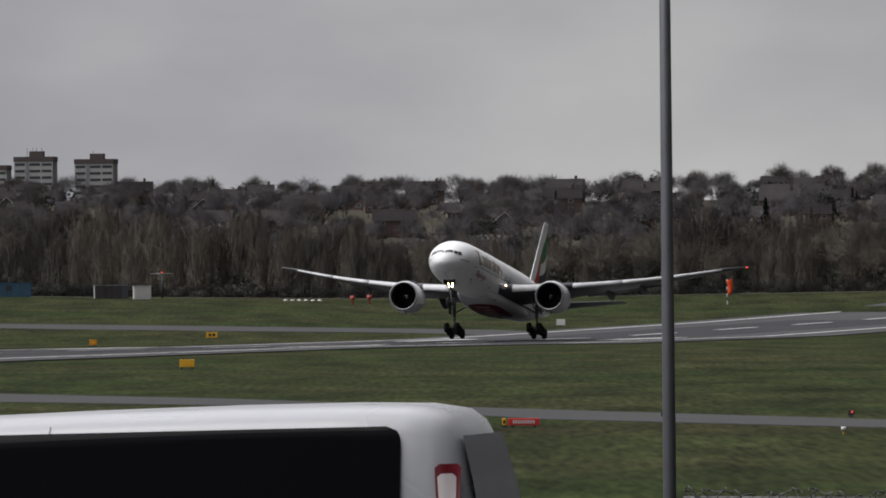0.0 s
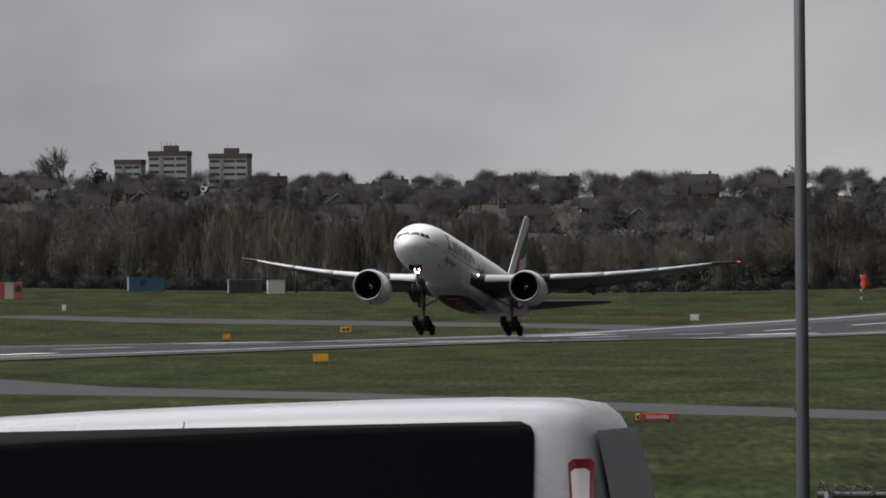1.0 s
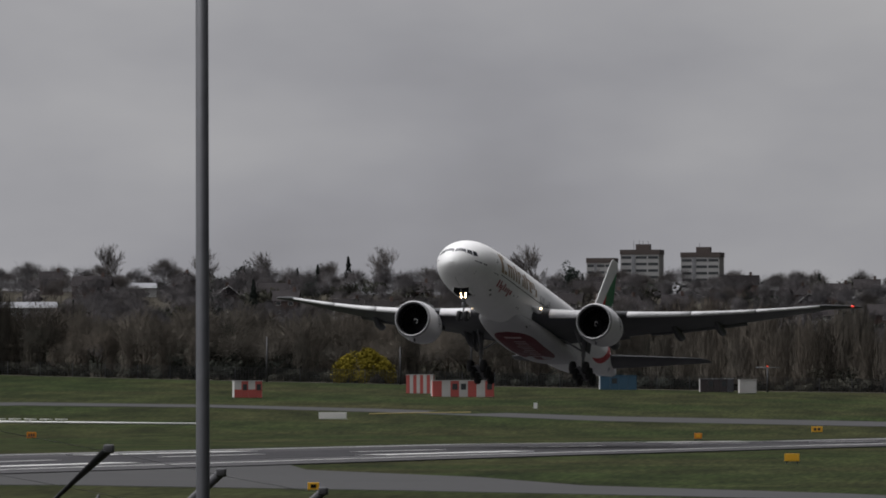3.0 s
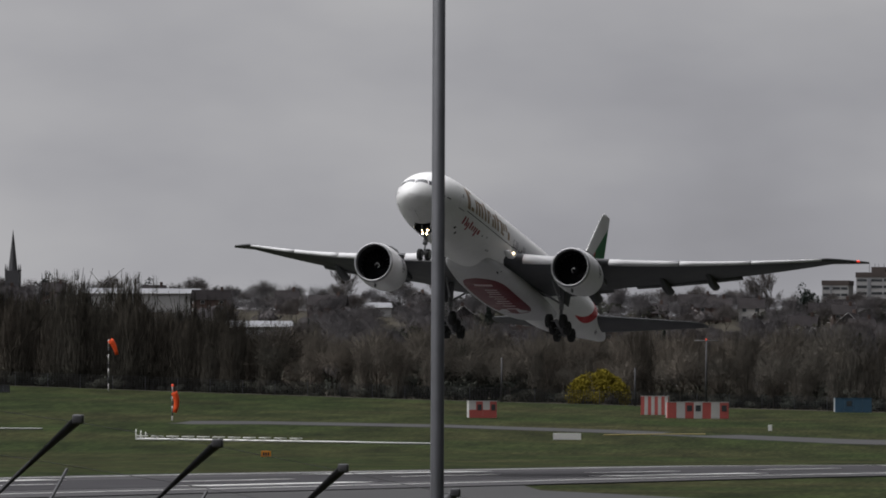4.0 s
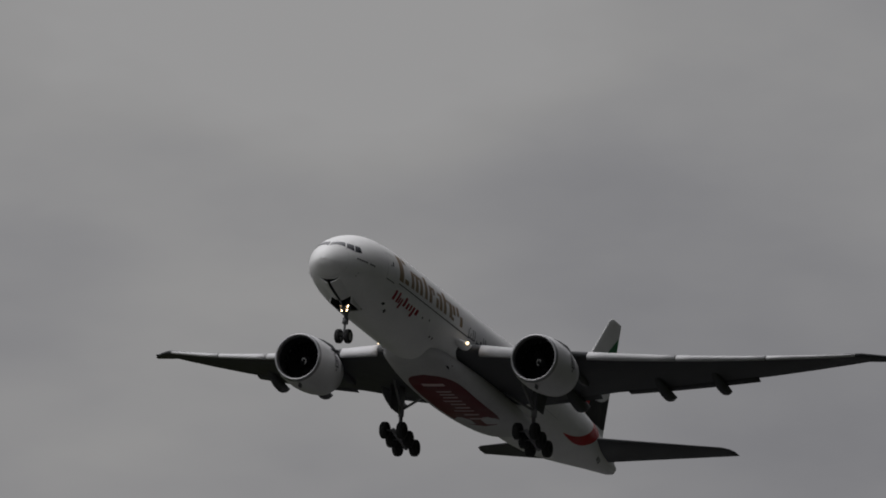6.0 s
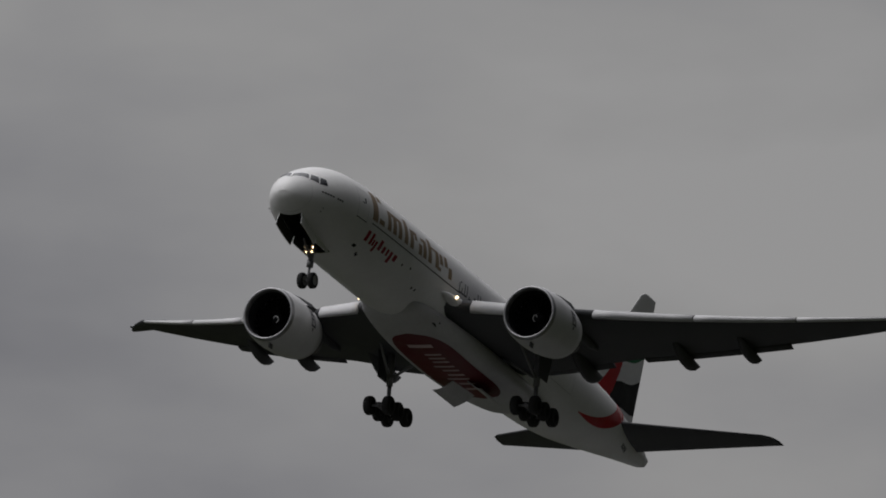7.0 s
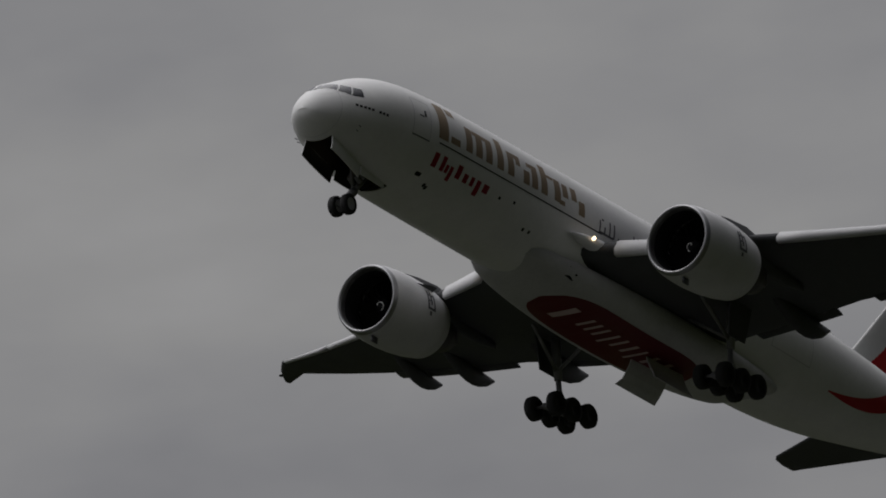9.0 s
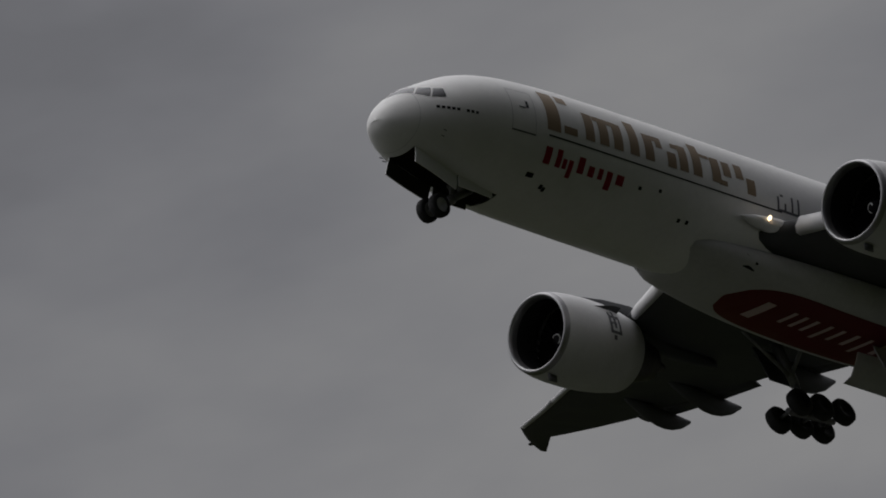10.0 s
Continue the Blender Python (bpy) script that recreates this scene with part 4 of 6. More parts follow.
    def band(x, z):
        # red leans from the root's leading side, then green, white and black behind it
        edge = 52.2 + (z - 2.6) / 0.952 + 0.25 * math.sin((z - 2) * 0.8)
        red1 = edge + 2.7 * max(0.0, 1 - (z - 2.4) / 5.6) ** 0.8
        g1 = 6.3 + 0.40 * (x - 57.5) + 0.18 * math.sin((x - 55) * 1.1)
        w1 = 4.75 + 0.38 * (x - 57.5) + 0.22 * math.sin((x - 55) * 1.1)
        k1 = 2.85 + 0.15 * (x - 57.5) + 0.15 * math.sin((x - 55) * 1.0)
        if x < edge or z < 2.4:
            return 0
        if x < red1 and z < 7.8:
            return 1
        return 2 if z > g1 else 0 if z > w1 else 3 if z > k1 else 0
    vs = [[bm.verts.new((ORIGIN - x, y, z)) for x, y, z, u in pts] for pts in rows]
    for i in range(len(zs) - 1):
        for s in (0, 1):
            for k in range(m):
                a = s * (m + 1) + k
                f = bm.faces.new((vs[i][a], vs[i][a + 1], vs[i + 1][a + 1], vs[i + 1][a]))
                x = (rows[i][a][0] + rows[i + 1][a + 1][0]) / 2
                f.material_index = band(x, (zs[i] + zs[i + 1]) / 2)
    for k in range(m):
        bm.faces.new((vs[-1][k], vs[-1][k + 1], vs[-1][m + 1 + k + 1], vs[-1][m + 1 + k]))
    bmesh.ops.remove_doubles(bm, verts=bm.verts, dist=0.001)
    bmesh.ops.recalc_face_normals(bm, faces=bm.faces)
    part("tail_fin", bm, [PAINT, RED, GREEN, BLACK], plane, "white fin with red, green, white and black bands")
    part("tail_exhaust", revolve([(0, 0.30), (-0.12, 0.28), (-0.10, 0.02)], 20, "X", (ORIGIN - 62.98, 0, 0.75)), DARKMETAL, plane)
    gears = {s: build_main_gear(plane, s) for s in (-1, 1)}
    nose = build_nose_gear(plane)
    # nose gear doors: the front pair swings, the rear pair stays open
    doors = []
    for side in (-1, 1):
        for xa, xb, swings in ((2.55, 5.0, True), (5.1, 7.1, False)):
            h0, h1 = skin(xa, side * (180 - bay_deg(xa))), skin(xb, side * (180 - bay_deg(xb)))
            verts, faces = [], []
            for lift in (0.0, 0.05):
                for i in range(9):
                    x = xa + (xb - xa) * i / 8
                    for k in range(4):
                        wide = 0.97 if swings else 0.62 - 0.035 * i
                        verts.append(skin(x, side * (180 - bay_deg(x) * (1 - k / 3 * wide)), 0.004 - lift) - h0)
            for lay in (0, 36):
                for i in range(8):
                    for k in range(3):
                        q = (lay + 4 * i + k, lay + 4 * i + k + 1, lay + 4 * i + k + 5, lay + 4 * i + k + 4)
                        faces.append(q if lay == 0 else q[::-1])
            rim = [4 * i for i in range(9)] + [33, 34, 35] + [4 * i + 3 for i in range(7, -1, -1)] + [2, 1]
            for a, b in zip(rim, rim[1:] + rim[:1]):
                faces.append((a, b, b + 36, a + 36))
            d = mesh_part("nose_gear_door", verts, faces, [PAINT, BAY], plane, "white nose gear door, dark inside", smooth=False)
            for f in d.data.polygons[24:48]:
                f.material_index = 1
            axis = (h1 - h0).normalized()
            d.location = h0
            if swings:
                doors.append((d, h0, axis, side))
            else:
                d.rotation_mode = "QUATERNION"
                d.rotation_quaternion = Matrix.Rotation(-side * radians(84) * (1 if axis.x < 0 else -1), 3, axis).to_quaternion()
    # belly doors beside the main wheels
    belly_doors = []
    for side in (-1, 1):
        hinge = Vector((ORIGIN - 31.4, side * 0.45, -3.67))
        verts, faces = [], []
        for lift in (0.0, 0.07):
            for i in range(5):
                for k in range(5):
                    verts.append(Vector((-3.4 * i / 4 + (0.25 if k == 4 and i == 0 else 0), side * 1.6 * k / 4, 0.02 - lift + 0.30 * (k / 4) ** 2.2)))
        for lay in (0, 25):
            for i in range(4):
                for k in range(4):
                    q = (lay + 5 * i + k, lay + 5 * i + k + 1, lay + 5 * i + k + 6, lay + 5 * i + k + 5)
                    faces.append(q)
        rim = [5 * i for i in range(5)] + [21, 22, 23, 24] + [19, 14, 9, 4] + [3, 2, 1]
        for a, b in zip(rim, rim[1:] + rim[:1]):
            faces.append((a, b, b + 25, a + 25))
        d = mesh_part("belly_gear_door", verts, faces, BELLYSHADE, plane, "belly door over the main wheels, greyed as in shade")
        d.location = hinge
        belly_doors.append((d, hinge, side))
    return plane, gears, nose, doors, belly_doors


SEAM = []


def mat_seam():
    if not SEAM:
        SEAM.append(mat("seam_grey", (0.50, 0.50, 0.51), 0.6, var=0.1))
    return SEAM[0]
# ---- trees ----
def bare_tree_data(rng, height, spread, levels=3, twigs=700, lean=0.0, column=False, thin=0.0032):
    """A leafless tree: trunk and limb prisms, then thin twig blades all through the crown."""
    segs, ends = [], []

    def grow(p, d, ln, r, lev):
        q = p + d * ln
        segs.append((p, q, r, r * 0.62))
        if lev < levels:
            ends.append((p, q))
        if lev == 0:
            return
        for i in range(4 if lev > 1 else 5):
            nd = d * (0.9 if i == 0 else 0.5) + Vector((rng.gauss(0, 1), rng.gauss(0, 1), rng.gauss(0.25, 0.5))) * (0.22 if column else 0.50 * spread)
            grow(p.lerp(q, rng.uniform(0.35, 1.0)), nd.normalized(), ln * rng.uniform(0.70, 1.0), r * 0.5, lev - 1)
    grow(Vector((0, 0, -0.06 * height)), Vector((lean, 0, 1)).normalized(), height * (0.30 if not column else 0.34), height * 0.009, levels)
    k = height / max(q.z for _, q in ends)
    V, F = [], []
    for p, q, r0, r1 in segs:
        d = (q - p).normalized()
        a = d.orthogonal().normalized()
        b = d.cross(a)
        base = len(V)
        for c, r in ((p, r0), (q, r1)):
            for i in range(3):
                t = 2.094 * i
                V.append((c + r * (math.cos(t) * a + math.sin(t) * b)) * k)
        for i in range(3):
            j = (i + 1) % 3
            F.append((base + i, base + j, base + 3 + j, base + 3 + i))
    V2, F2 = [], []
    for _ in range(twigs):
        p, q = ends[rng.randrange(len(ends))]
        o = (p.lerp(q, rng.uniform(0.2, 1.05)) + Vector((rng.gauss(0, 1), rng.gauss(0, 1), rng.gauss(0, 1))) * 0.022 * height) * k
        d = ((q - p).normalized() * 0.7 + Vector((rng.gauss(0, 0.4), rng.gauss(0, 0.4), rng.gauss(0.75, 0.4)))).normalized()
        ln = height * rng.uniform(0.05, 0.13)
        s = Matrix.Rotation(rng.uniform(0, 6.28), 3, d) @ (d.orthogonal().normalized() * height * thin)
        base = len(V2)
        V2 += [o - s, o + s, o + d * ln]
        F2.append((base, base + 1, base + 2))
    return V, F, V2, F2


def blades(rng, spots, width):
    """Thin tapering twig blades: (foot, direction, length)."""
    V, F = [], []
    for o, d, ln in spots:
        s = Matrix.Rotation(rng.uniform(0, 6.28), 3, d) @ (d.orthogonal().normalized() * width)
        base = len(V)
        V += [o - s, o + s, o + d * ln]
        F.append((base, base + 1, base + 2))
    return V, F


def thicket_data(rng, height, n, width):
    """The upright shoots of a slim young tree, from the ground to an uneven pointed top."""
    stems = [(rng.gauss(0, 0.085) * height, rng.gauss(0, 0.085) * height, rng.uniform(0.68, 1.0) * height) for _ in range(16)]
    spots = []
    for _ in range(n):
        x, y, top = stems[rng.randrange(16)]
        u = rng.random()
        wide = 0.055 * height * math.sin(math.pi * min(1.0, 0.18 + 0.82 * u)) ** 0.7
        ln = height * rng.uniform(0.09, 0.20)
        o = Vector((x + rng.gauss(0, wide), y + rng.gauss(0, wide), u * top - 0.5 * ln))
        d = Vector((rng.gauss(0, 0.10) + 0.5 * (o.x - x) / height, rng.gauss(0, 0.10), 1.0)).normalized()
        spots.append((o, d, min(ln, max(0.3, top - o.z))))
    return blades(rng, spots, width)


def dome_data(rng, height, n, width, broad=0.42, reach=1.0):
    """The fine twigs of a broad bare crown, thicker towards its rim, with lumps and gaps."""
    lumps = []
    for _ in range(26):
        a, e = rng.uniform(0, 6.283), math.asin(rng.uniform(-0.35, 1.0))
        lumps.append(Vector((math.cos(a) * math.cos(e), math.sin(a) * math.cos(e), math.sin(e))) * rng.uniform(0.25, 0.72))
    spots = []
    for _ in range(n):
        c = lumps[rng.randrange(26)]
        d = Vector((rng.gauss(0, 1), rng.gauss(0, 1), rng.gauss(0, 1))).normalized()
        p = c + d * 0.38 * rng.random() ** 0.5
        o = Vector((p.x * broad, p.y * broad, 0.60 + 0.36 * p.z)) * height
        way = (p + d * 0.4 + Vector((rng.gauss(0, 0.25), rng.gauss(0, 0.25), 0.35 + rng.gauss(0, 0.2)))).normalized()
        spots.append((o, way, height * reach * rng.uniform(0.035, 0.085)))
    return blades(rng, spots, width)


def leafy_data(rng, rx, rz, n, size, cone=False):
    """Small leaf blades scattered through an uneven crown, denser towards its surface."""
    V, F = [], []
    lumps = [(Vector((rng.gauss(0, 0.36) * rx, rng.gauss(0, 0.36) * rx, rng.uniform(0.2, 0.7) * rz)), rng.uniform(0.42, 0.62)) for _ in range(9)]
    for _ in range(n):
        if cone:
            h = rng.random() ** 1.3
            w = rx * (1 - h) * (0.75 + 0.25 * math.sin(h * 34 + rng.random())) + 0.1
            a = rng.uniform(0, 6.283)
            o = Vector((w * math.cos(a) * rng.uniform(0.5, 1.0), w * math.sin(a) * rng.uniform(0.5, 1.0), h * rz))
        else:
            c, s = lumps[rng.randrange(9)]
            d = Vector((rng.gauss(0, 1), rng.gauss(0, 1), rng.gauss(0, 1))).normalized()
            o = c + Vector((d.x * rx, d.y * rx, d.z * rz * 0.55)) * s * rng.uniform(0.7, 1.0)
            o.z = max(0.05, o.z)
        u = Vector((rng.gauss(0, 1), rng.gauss(0, 1), rng.gauss(0, 1))).normalized()
        v = u.orthogonal().normalized()
        z = size * rng.uniform(0.6, 1.3)
        base = len(V)
        V += [o + u * z, o - u * z * 0.5 + v * z * 0.7, o - u * z * 0.5 - v * z * 0.7]
        F.append((base, base + 1, base + 2))
    return V, F


def joined(name, placed, materials, label, category):
    """ONE object of many plants: (verts, faces, x, y, z, turn, scale, slot)."""
    allv, allf, outs, tones, off = [], [], [], [], 0
    for V, F, x, y, z, turn, sc, slot in placed:
        c, s = math.cos(turn), math.sin(turn)
        R = np.array([[c, -s, 0], [s, c, 0], [0, 0, 1]]) * sc
        allv.append(V @ R.T + (x, y, z))
        mid = V.mean(axis=0)
        o = (V - mid) @ R.T / sc
        o[:, 2] += 0.25 * np.abs(V[:, 2]).max()
        outs.append(o / np.maximum(np.linalg.norm(o, axis=1), 1e-6)[:, None])
        # the trunk and the twigs of one tree have one tone
        tones.append(np.full(len(V), 0.80 + 0.40 * (math.sin(x * 12.9898 + y * 78.233) * 43758.5453 % 1.0)))
        allf.append((F + off, slot))
        off += len(V)
    verts = np.concatenate(allv)
    me = bpy.data.meshes.new(name)
    loops = np.concatenate([f.ravel() for f, _ in allf])
    sizes = np.concatenate([np.full(len(f), f.shape[1]) for f, _ in allf])
    slots = np.concatenate([np.full(len(f), s) for f, s in allf])
    me.vertices.add(len(verts))
    me.vertices.foreach_set("co", verts.ravel().astype(np.float32))
    me.loops.add(len(loops))
    me.loops.foreach_set("vertex_index", loops.astype(np.int32))
    me.polygons.add(len(sizes))
    me.polygons.foreach_set("loop_start", np.concatenate([[0], np.cumsum(sizes)[:-1]]).astype(np.int32))
    me.polygons.foreach_set("material_index", slots.astype(np.int32))
    for m in materials:
        me.materials.append(m)
    me.update(calc_edges=True)
    me.attributes.new("outward", "FLOAT_VECTOR", "POINT").data.foreach_set("vector", np.concatenate(outs).ravel().astype(np.float32))
    me.attributes.new("tone", "FLOAT", "POINT").data.foreach_set("value", np.concatenate(tones).astype(np.float32))
    me.validate()
    return tagged(new(name, me), label, category, kind="stuff")


def arrays(d):
    V, F = d
    return np.array([tuple(v) for v in V]), np.array(F)


def belt_height(az):
    """Height of the woodland's edge along the airfield fence."""
    return float(np.interp(az, [-13, -8.6, -6.4, -5.9, -4.6, -3.2, -2.0, -0.3, 0.0, 0.5, 1.2, 1.45, 1.8, 2.6, 5], [21.5, 21.5, 21, 13.5, 14.5, 15.5, 16.5, 15.5, 11.5, 11, 13, 17, 14, 16, 19]))


def build_woods():
    rng = random.Random(5)
    protos = []
    for k in range(6):
        V, F, V2, F2 = bare_tree_data(rng, 10.0, rng.uniform(0.7, 1.1), 2 if k < 4 else 3, 4, column=k < 4)
        if k < 4:
            V2, F2 = thicket_data(rng, 10.0, 1600, 0.029)
        else:
            V2, F2 = dome_data(rng, 10.0, 1500, 0.034, 0.42, 1.6)
        protos.append((arrays((V, F)), arrays((V2, F2))))
    far = []
    for k in range(6):
        V, F, V2, F2 = bare_tree_data(rng, 10.0, rng.uniform(0.9, 1.2), 2, 4)
        V2, F2 = dome_data(rng, 10.0, 600, 0.058, 0.48, 2.0)
        far.append((arrays((V, F)), arrays((V2, F2))))
    shrubs = [arrays(leafy_data(rng, 3.0, 3.2, 420, 0.30)) for _ in range(4)]
    placed = []
    for row, (r, step) in enumerate(((1828, 4.4), (1850, 4.4), (1880, 4.6), (1915, 5), (1960, 5.5))):
        az = -13.5
        while az < 5.5:
            az += math.degrees(step / r) * rng.uniform(0.5, 1.5)
            h = belt_height(az) * rng.uniform(0.66, 1.06) * (1 + 0.07 * math.sin(az * 21) + 0.05 * math.sin(az * 47)) * (0.82 if row == 0 else 1.0)
            (V, F), (V2, F2) = protos[rng.randrange(4) if az < -6.0 or -2.4 < az < -0.2 or rng.random() < 0.35 else rng.randrange(4, 6)]
            p = at(az, r + rng.uniform(-8, 8))
            t, sc, old = rng.uniform(0, 6.28), h / 10, int(az < -5.9 or rng.random() < 0.12)
            placed.append((V, F, p.x, p.y, p.z, t, sc, old))
            placed.append((V2, F2, p.x, p.y, p.z, t, sc, old))
    joined("woodland_belt", placed, [WOODS, OLDWOODS], "dense leafless brown woodland beyond the airfield fence", "woodland")
    placed = []
    for r, step, lo, hi, slot in ((1818, 5.0, 0.5, 1.0, 0), (1836, 4.6, 0.8, 1.5, 0), (1870, 6, 1.2, 2.2, 1), (1930, 7, 1.6, 2.6, 1)):
        az = -13.5
        while az < 5.5:
            az += math.degrees(step / r) * rng.uniform(0.4, 1.6)
            dark = (math.sin(az * 2.3) + math.sin(az * 5.1 + 1)) > 0.1
            V, F = shrubs[rng.randrange(4)]
            p = at(az, r + rng.uniform(-5, 5))
            placed.append((V, F, p.x, p.y, p.z - 0.2, rng.uniform(0, 6.28), rng.uniform(lo, hi) * (1.15 if dark else 0.8), 1 if dark and slot == 1 else (0 if rng.random() < 0.75 else 1)))
    joined("scrub_edge", placed, [HEDGE, HEDGE], "dark tangled scrub and evergreens under the trees", "scrub")
    # woods and gardens over the hill
    placed = []
    for k in range(2300):
        az, r = rng.uniform(-12.5, 4.8), 2060 + 1560 * rng.random() ** 0.8
        h = rng.uniform(6.5, 11.5)
        p = at(az, r)
        # open ground before two of the sheds
        if -1.92 < az < -1.32 and r < 2510 or abs(az) < 0.12 and r < 2170 or -7.1 < az < -6.35 and 3050 < r < 3420 or -5.45 < az < -5.2 and 3150 < r < 3420:
            continue
        # the trees stand thicker in some places than in others
        if math.sin(az * 3.1 + r * 0.004) + math.sin(az * 1.3 - r * 0.009) < rng.uniform(-2.2, 0.2):
            h *= 0.6
        if rng.random() < 0.14:
            V, F = shrubs[rng.randrange(4)]
            placed.append((V, F, p.x, p.y, p.z - 0.2, rng.uniform(0, 6.28), rng.uniform(1.2, 2.6), 1))
        else:
            (V, F), (V2, F2) = far[rng.randrange(6)]
            t, sc = rng.uniform(0, 6.28), h / 10
            placed.append((V, F, p.x, p.y, p.z, t, sc, 0))
            placed.append((V2, F2, p.x, p.y, p.z, t, sc, 0))
    for k in range(420):
        V, F = shrubs[rng.randrange(4)]
        p = at(rng.uniform(-13.5, 5.5), 2100 + 1500 * rng.random())
        placed.append((V, F, p.x, p.y, p.z - 0.3, rng.uniform(0, 6.28), rng.uniform(1.0, 2.2), 0))
    # low trees along the crest
    for k in range(330):
        p = at(-12.5 + 17.3 * (k + rng.random()) / 330, rng.uniform(3430, 3590))
        (V2, F2), t = far[rng.randrange(6)][1], rng.uniform(0, 6.28)
        placed.append((V2, F2, p.x, p.y, p.z - 1.2, t, rng.uniform(0.42, 0.68), 0))
    joined("hillside_trees", placed, [HAZEDWOOD, HEDGE], "bare garden trees and hedges over the hillside town", "trees")


def build_skyline_trees():
    rng = random.Random(11)
    kinds = []
    for k in range(5):
        col = k == 4
        V, F, V2, F2 = bare_tree_data(rng, 10.0, 1.0, 3, 1500, column=col, thin=0.0050)
        if not col:
            V2, F2 = dome_data(rng, 10.0, 2600, 0.042, 0.46, 1.5)
        t = new("poplar" if col else "bare_tree")
        mesh_part("trunk", V, F, BARK, t)
        mesh_part("crown", V2, F2, TWIG, t)
        tagged(t, "slim leafless poplar on the skyline" if col else "leafless rounded tree on the skyline", "tree", "skyline trees")
        kinds.append(t)
    ever = []
    for cone in (True, False):
        t = new("evergreen_tree")
        mesh_part("trunk", *[list(v) for v in bare_tree_data(rng, 4.0, 0.6, 1, 1)[:2]], BARK, t)
        V, F = leafy_data(rng, 2.6 if cone else 3.2, 10.0, 900, 0.34, cone)
        mesh_part("crown", V, F, EVERGREEN, t)
        tagged(t, "dark conical evergreen on the skyline" if cone else "dark rounded evergreen on the skyline", "tree", "skyline evergreens")
        ever.append(t)
    first = set()

    def put(kind, az, r, h):
        p = at(az, r)
        m = Matrix.Translation(p) @ Matrix.Rotation(rng.uniform(0, 6.28), 4, "Z")
        kind.scale = (h / 10,) * 3
        if kind.name not in first:
            first.add(kind.name)
            kind.matrix_basis = m @ Matrix.Diagonal((h / 10, h / 10, h / 10, 1))
        else:
            copy_thing(kind, m)
    # those that stand out against the sky
    for az, h, kd in ((-1.86, 13, 0), (-1.12, 15, 1), (-0.88, 13, 2), (-0.55, 9, 0), (0.42, 17, 3), (1.10, 12, 0), (2.0, 14, 1), (2.3, 13, 2), (2.55, 14, 3), (-3.11, 19, 4), (-3.025, 18, 4), (-3.9, 17, 4),
                      (-4.6, 15, 4), (-3.45, 13, 1), (-4.25, 13, 2), (-1.6, 10, 2), (-0.25, 11, 1), (0.15, 10, 0), (0.75, 9, 2), (1.5, 12, 3), (-5.2, 14, 0), (-5.55, 17, 4), (-6.0, 12, 1), (-6.4, 13, 2), (-6.9, 13, 0), (-7.2, 12, 3),
                      (-5.0, 16, 4), (-8.2, 15, 4), (-8.7, 14, 1), (-9.3, 14, 2), (-10, 14, 0)):
        put(kinds[kd], az, 3560, h)
    for az, h, kd in ((0.92, 14, 1), (1.08, 11, 1), (1.26, 12, 1), (-2.80, 14, 1), (-1.55, 8, 1), (-4.42, 14, 0), (-4.3, 11, 0), (-4.12, 14, 0), (-4.75, 13, 1), (-7.3, 13, 1), (-6.7, 12, 1), (-0.4, 9, 0), (0.2, 9, 1), (-1.35, 9, 0)):
        put(ever[kd], az, 3530, h)
    rng2 = random.Random(3)
    for k in range(140):
        put(kinds[rng2.randrange(4)], -12.5 + 17.5 * (k + rng2.random()) / 140, rng2.uniform(3480, 3640), rng2.uniform(7, 11.5))
    for k in range(36):
        put(ever[rng2.randrange(2)], rng2.uniform(-9, 4.5), rng2.uniform(2500, 3480), rng2.uniform(7, 13))
    # garden trees before the houses
    for k in range(110):
        put(kinds[rng2.randrange(4)], rng2.uniform(-6.5, 4.2), rng2.uniform(2250, 3350), rng2.uniform(6.5, 11))
    # the yellow flowering bush by the fence
    bush = new("yellow_bush")
    p = at(-4.03, 1812)
    V, F, _, _ = bare_tree_data(rng, 7.0, 1.2, 3, 1)
    mesh_part("trunk", V, F, BARK, bush)
    V, F = [], []
    lumps = []
    for _ in range(60):
        a, e = rng.uniform(0, 6.283), math.asin(rng.random() ** 1.2)
        lumps.append((Vector((5.1 * math.cos(a) * math.cos(e), 5.1 * math.sin(a) * math.cos(e), 0.9 + 4.6 * math.sin(e))), rng.uniform(0.9, 1.5)))
    for _ in range(9000):
        c, s = lumps[rng.randrange(60)]
        d = Vector((rng.gauss(0, 1), rng.gauss(0, 1), rng.gauss(0, 1))).normalized()
        o = c + d * s * rng.uniform(0.6, 1.0)
        u = Vector((rng.gauss(0, 1), rng.gauss(0, 1), rng.gauss(0, 1))).normalized()
        v = u.orthogonal().normalized() * 0.16
        u *= rng.uniform(0.14, 0.28)
        base = len(V)
        V += [o + u, o - u * 0.5 + v, o - u * 0.5 - v]
        F.append((base, base + 1, base + 2))
    mesh_part("crown", V, F, YELLOWBUSH, bush)
    bush.location = p
    tagged(bush, "rounded bush in yellow blossom beside the airfield fence", "bush")


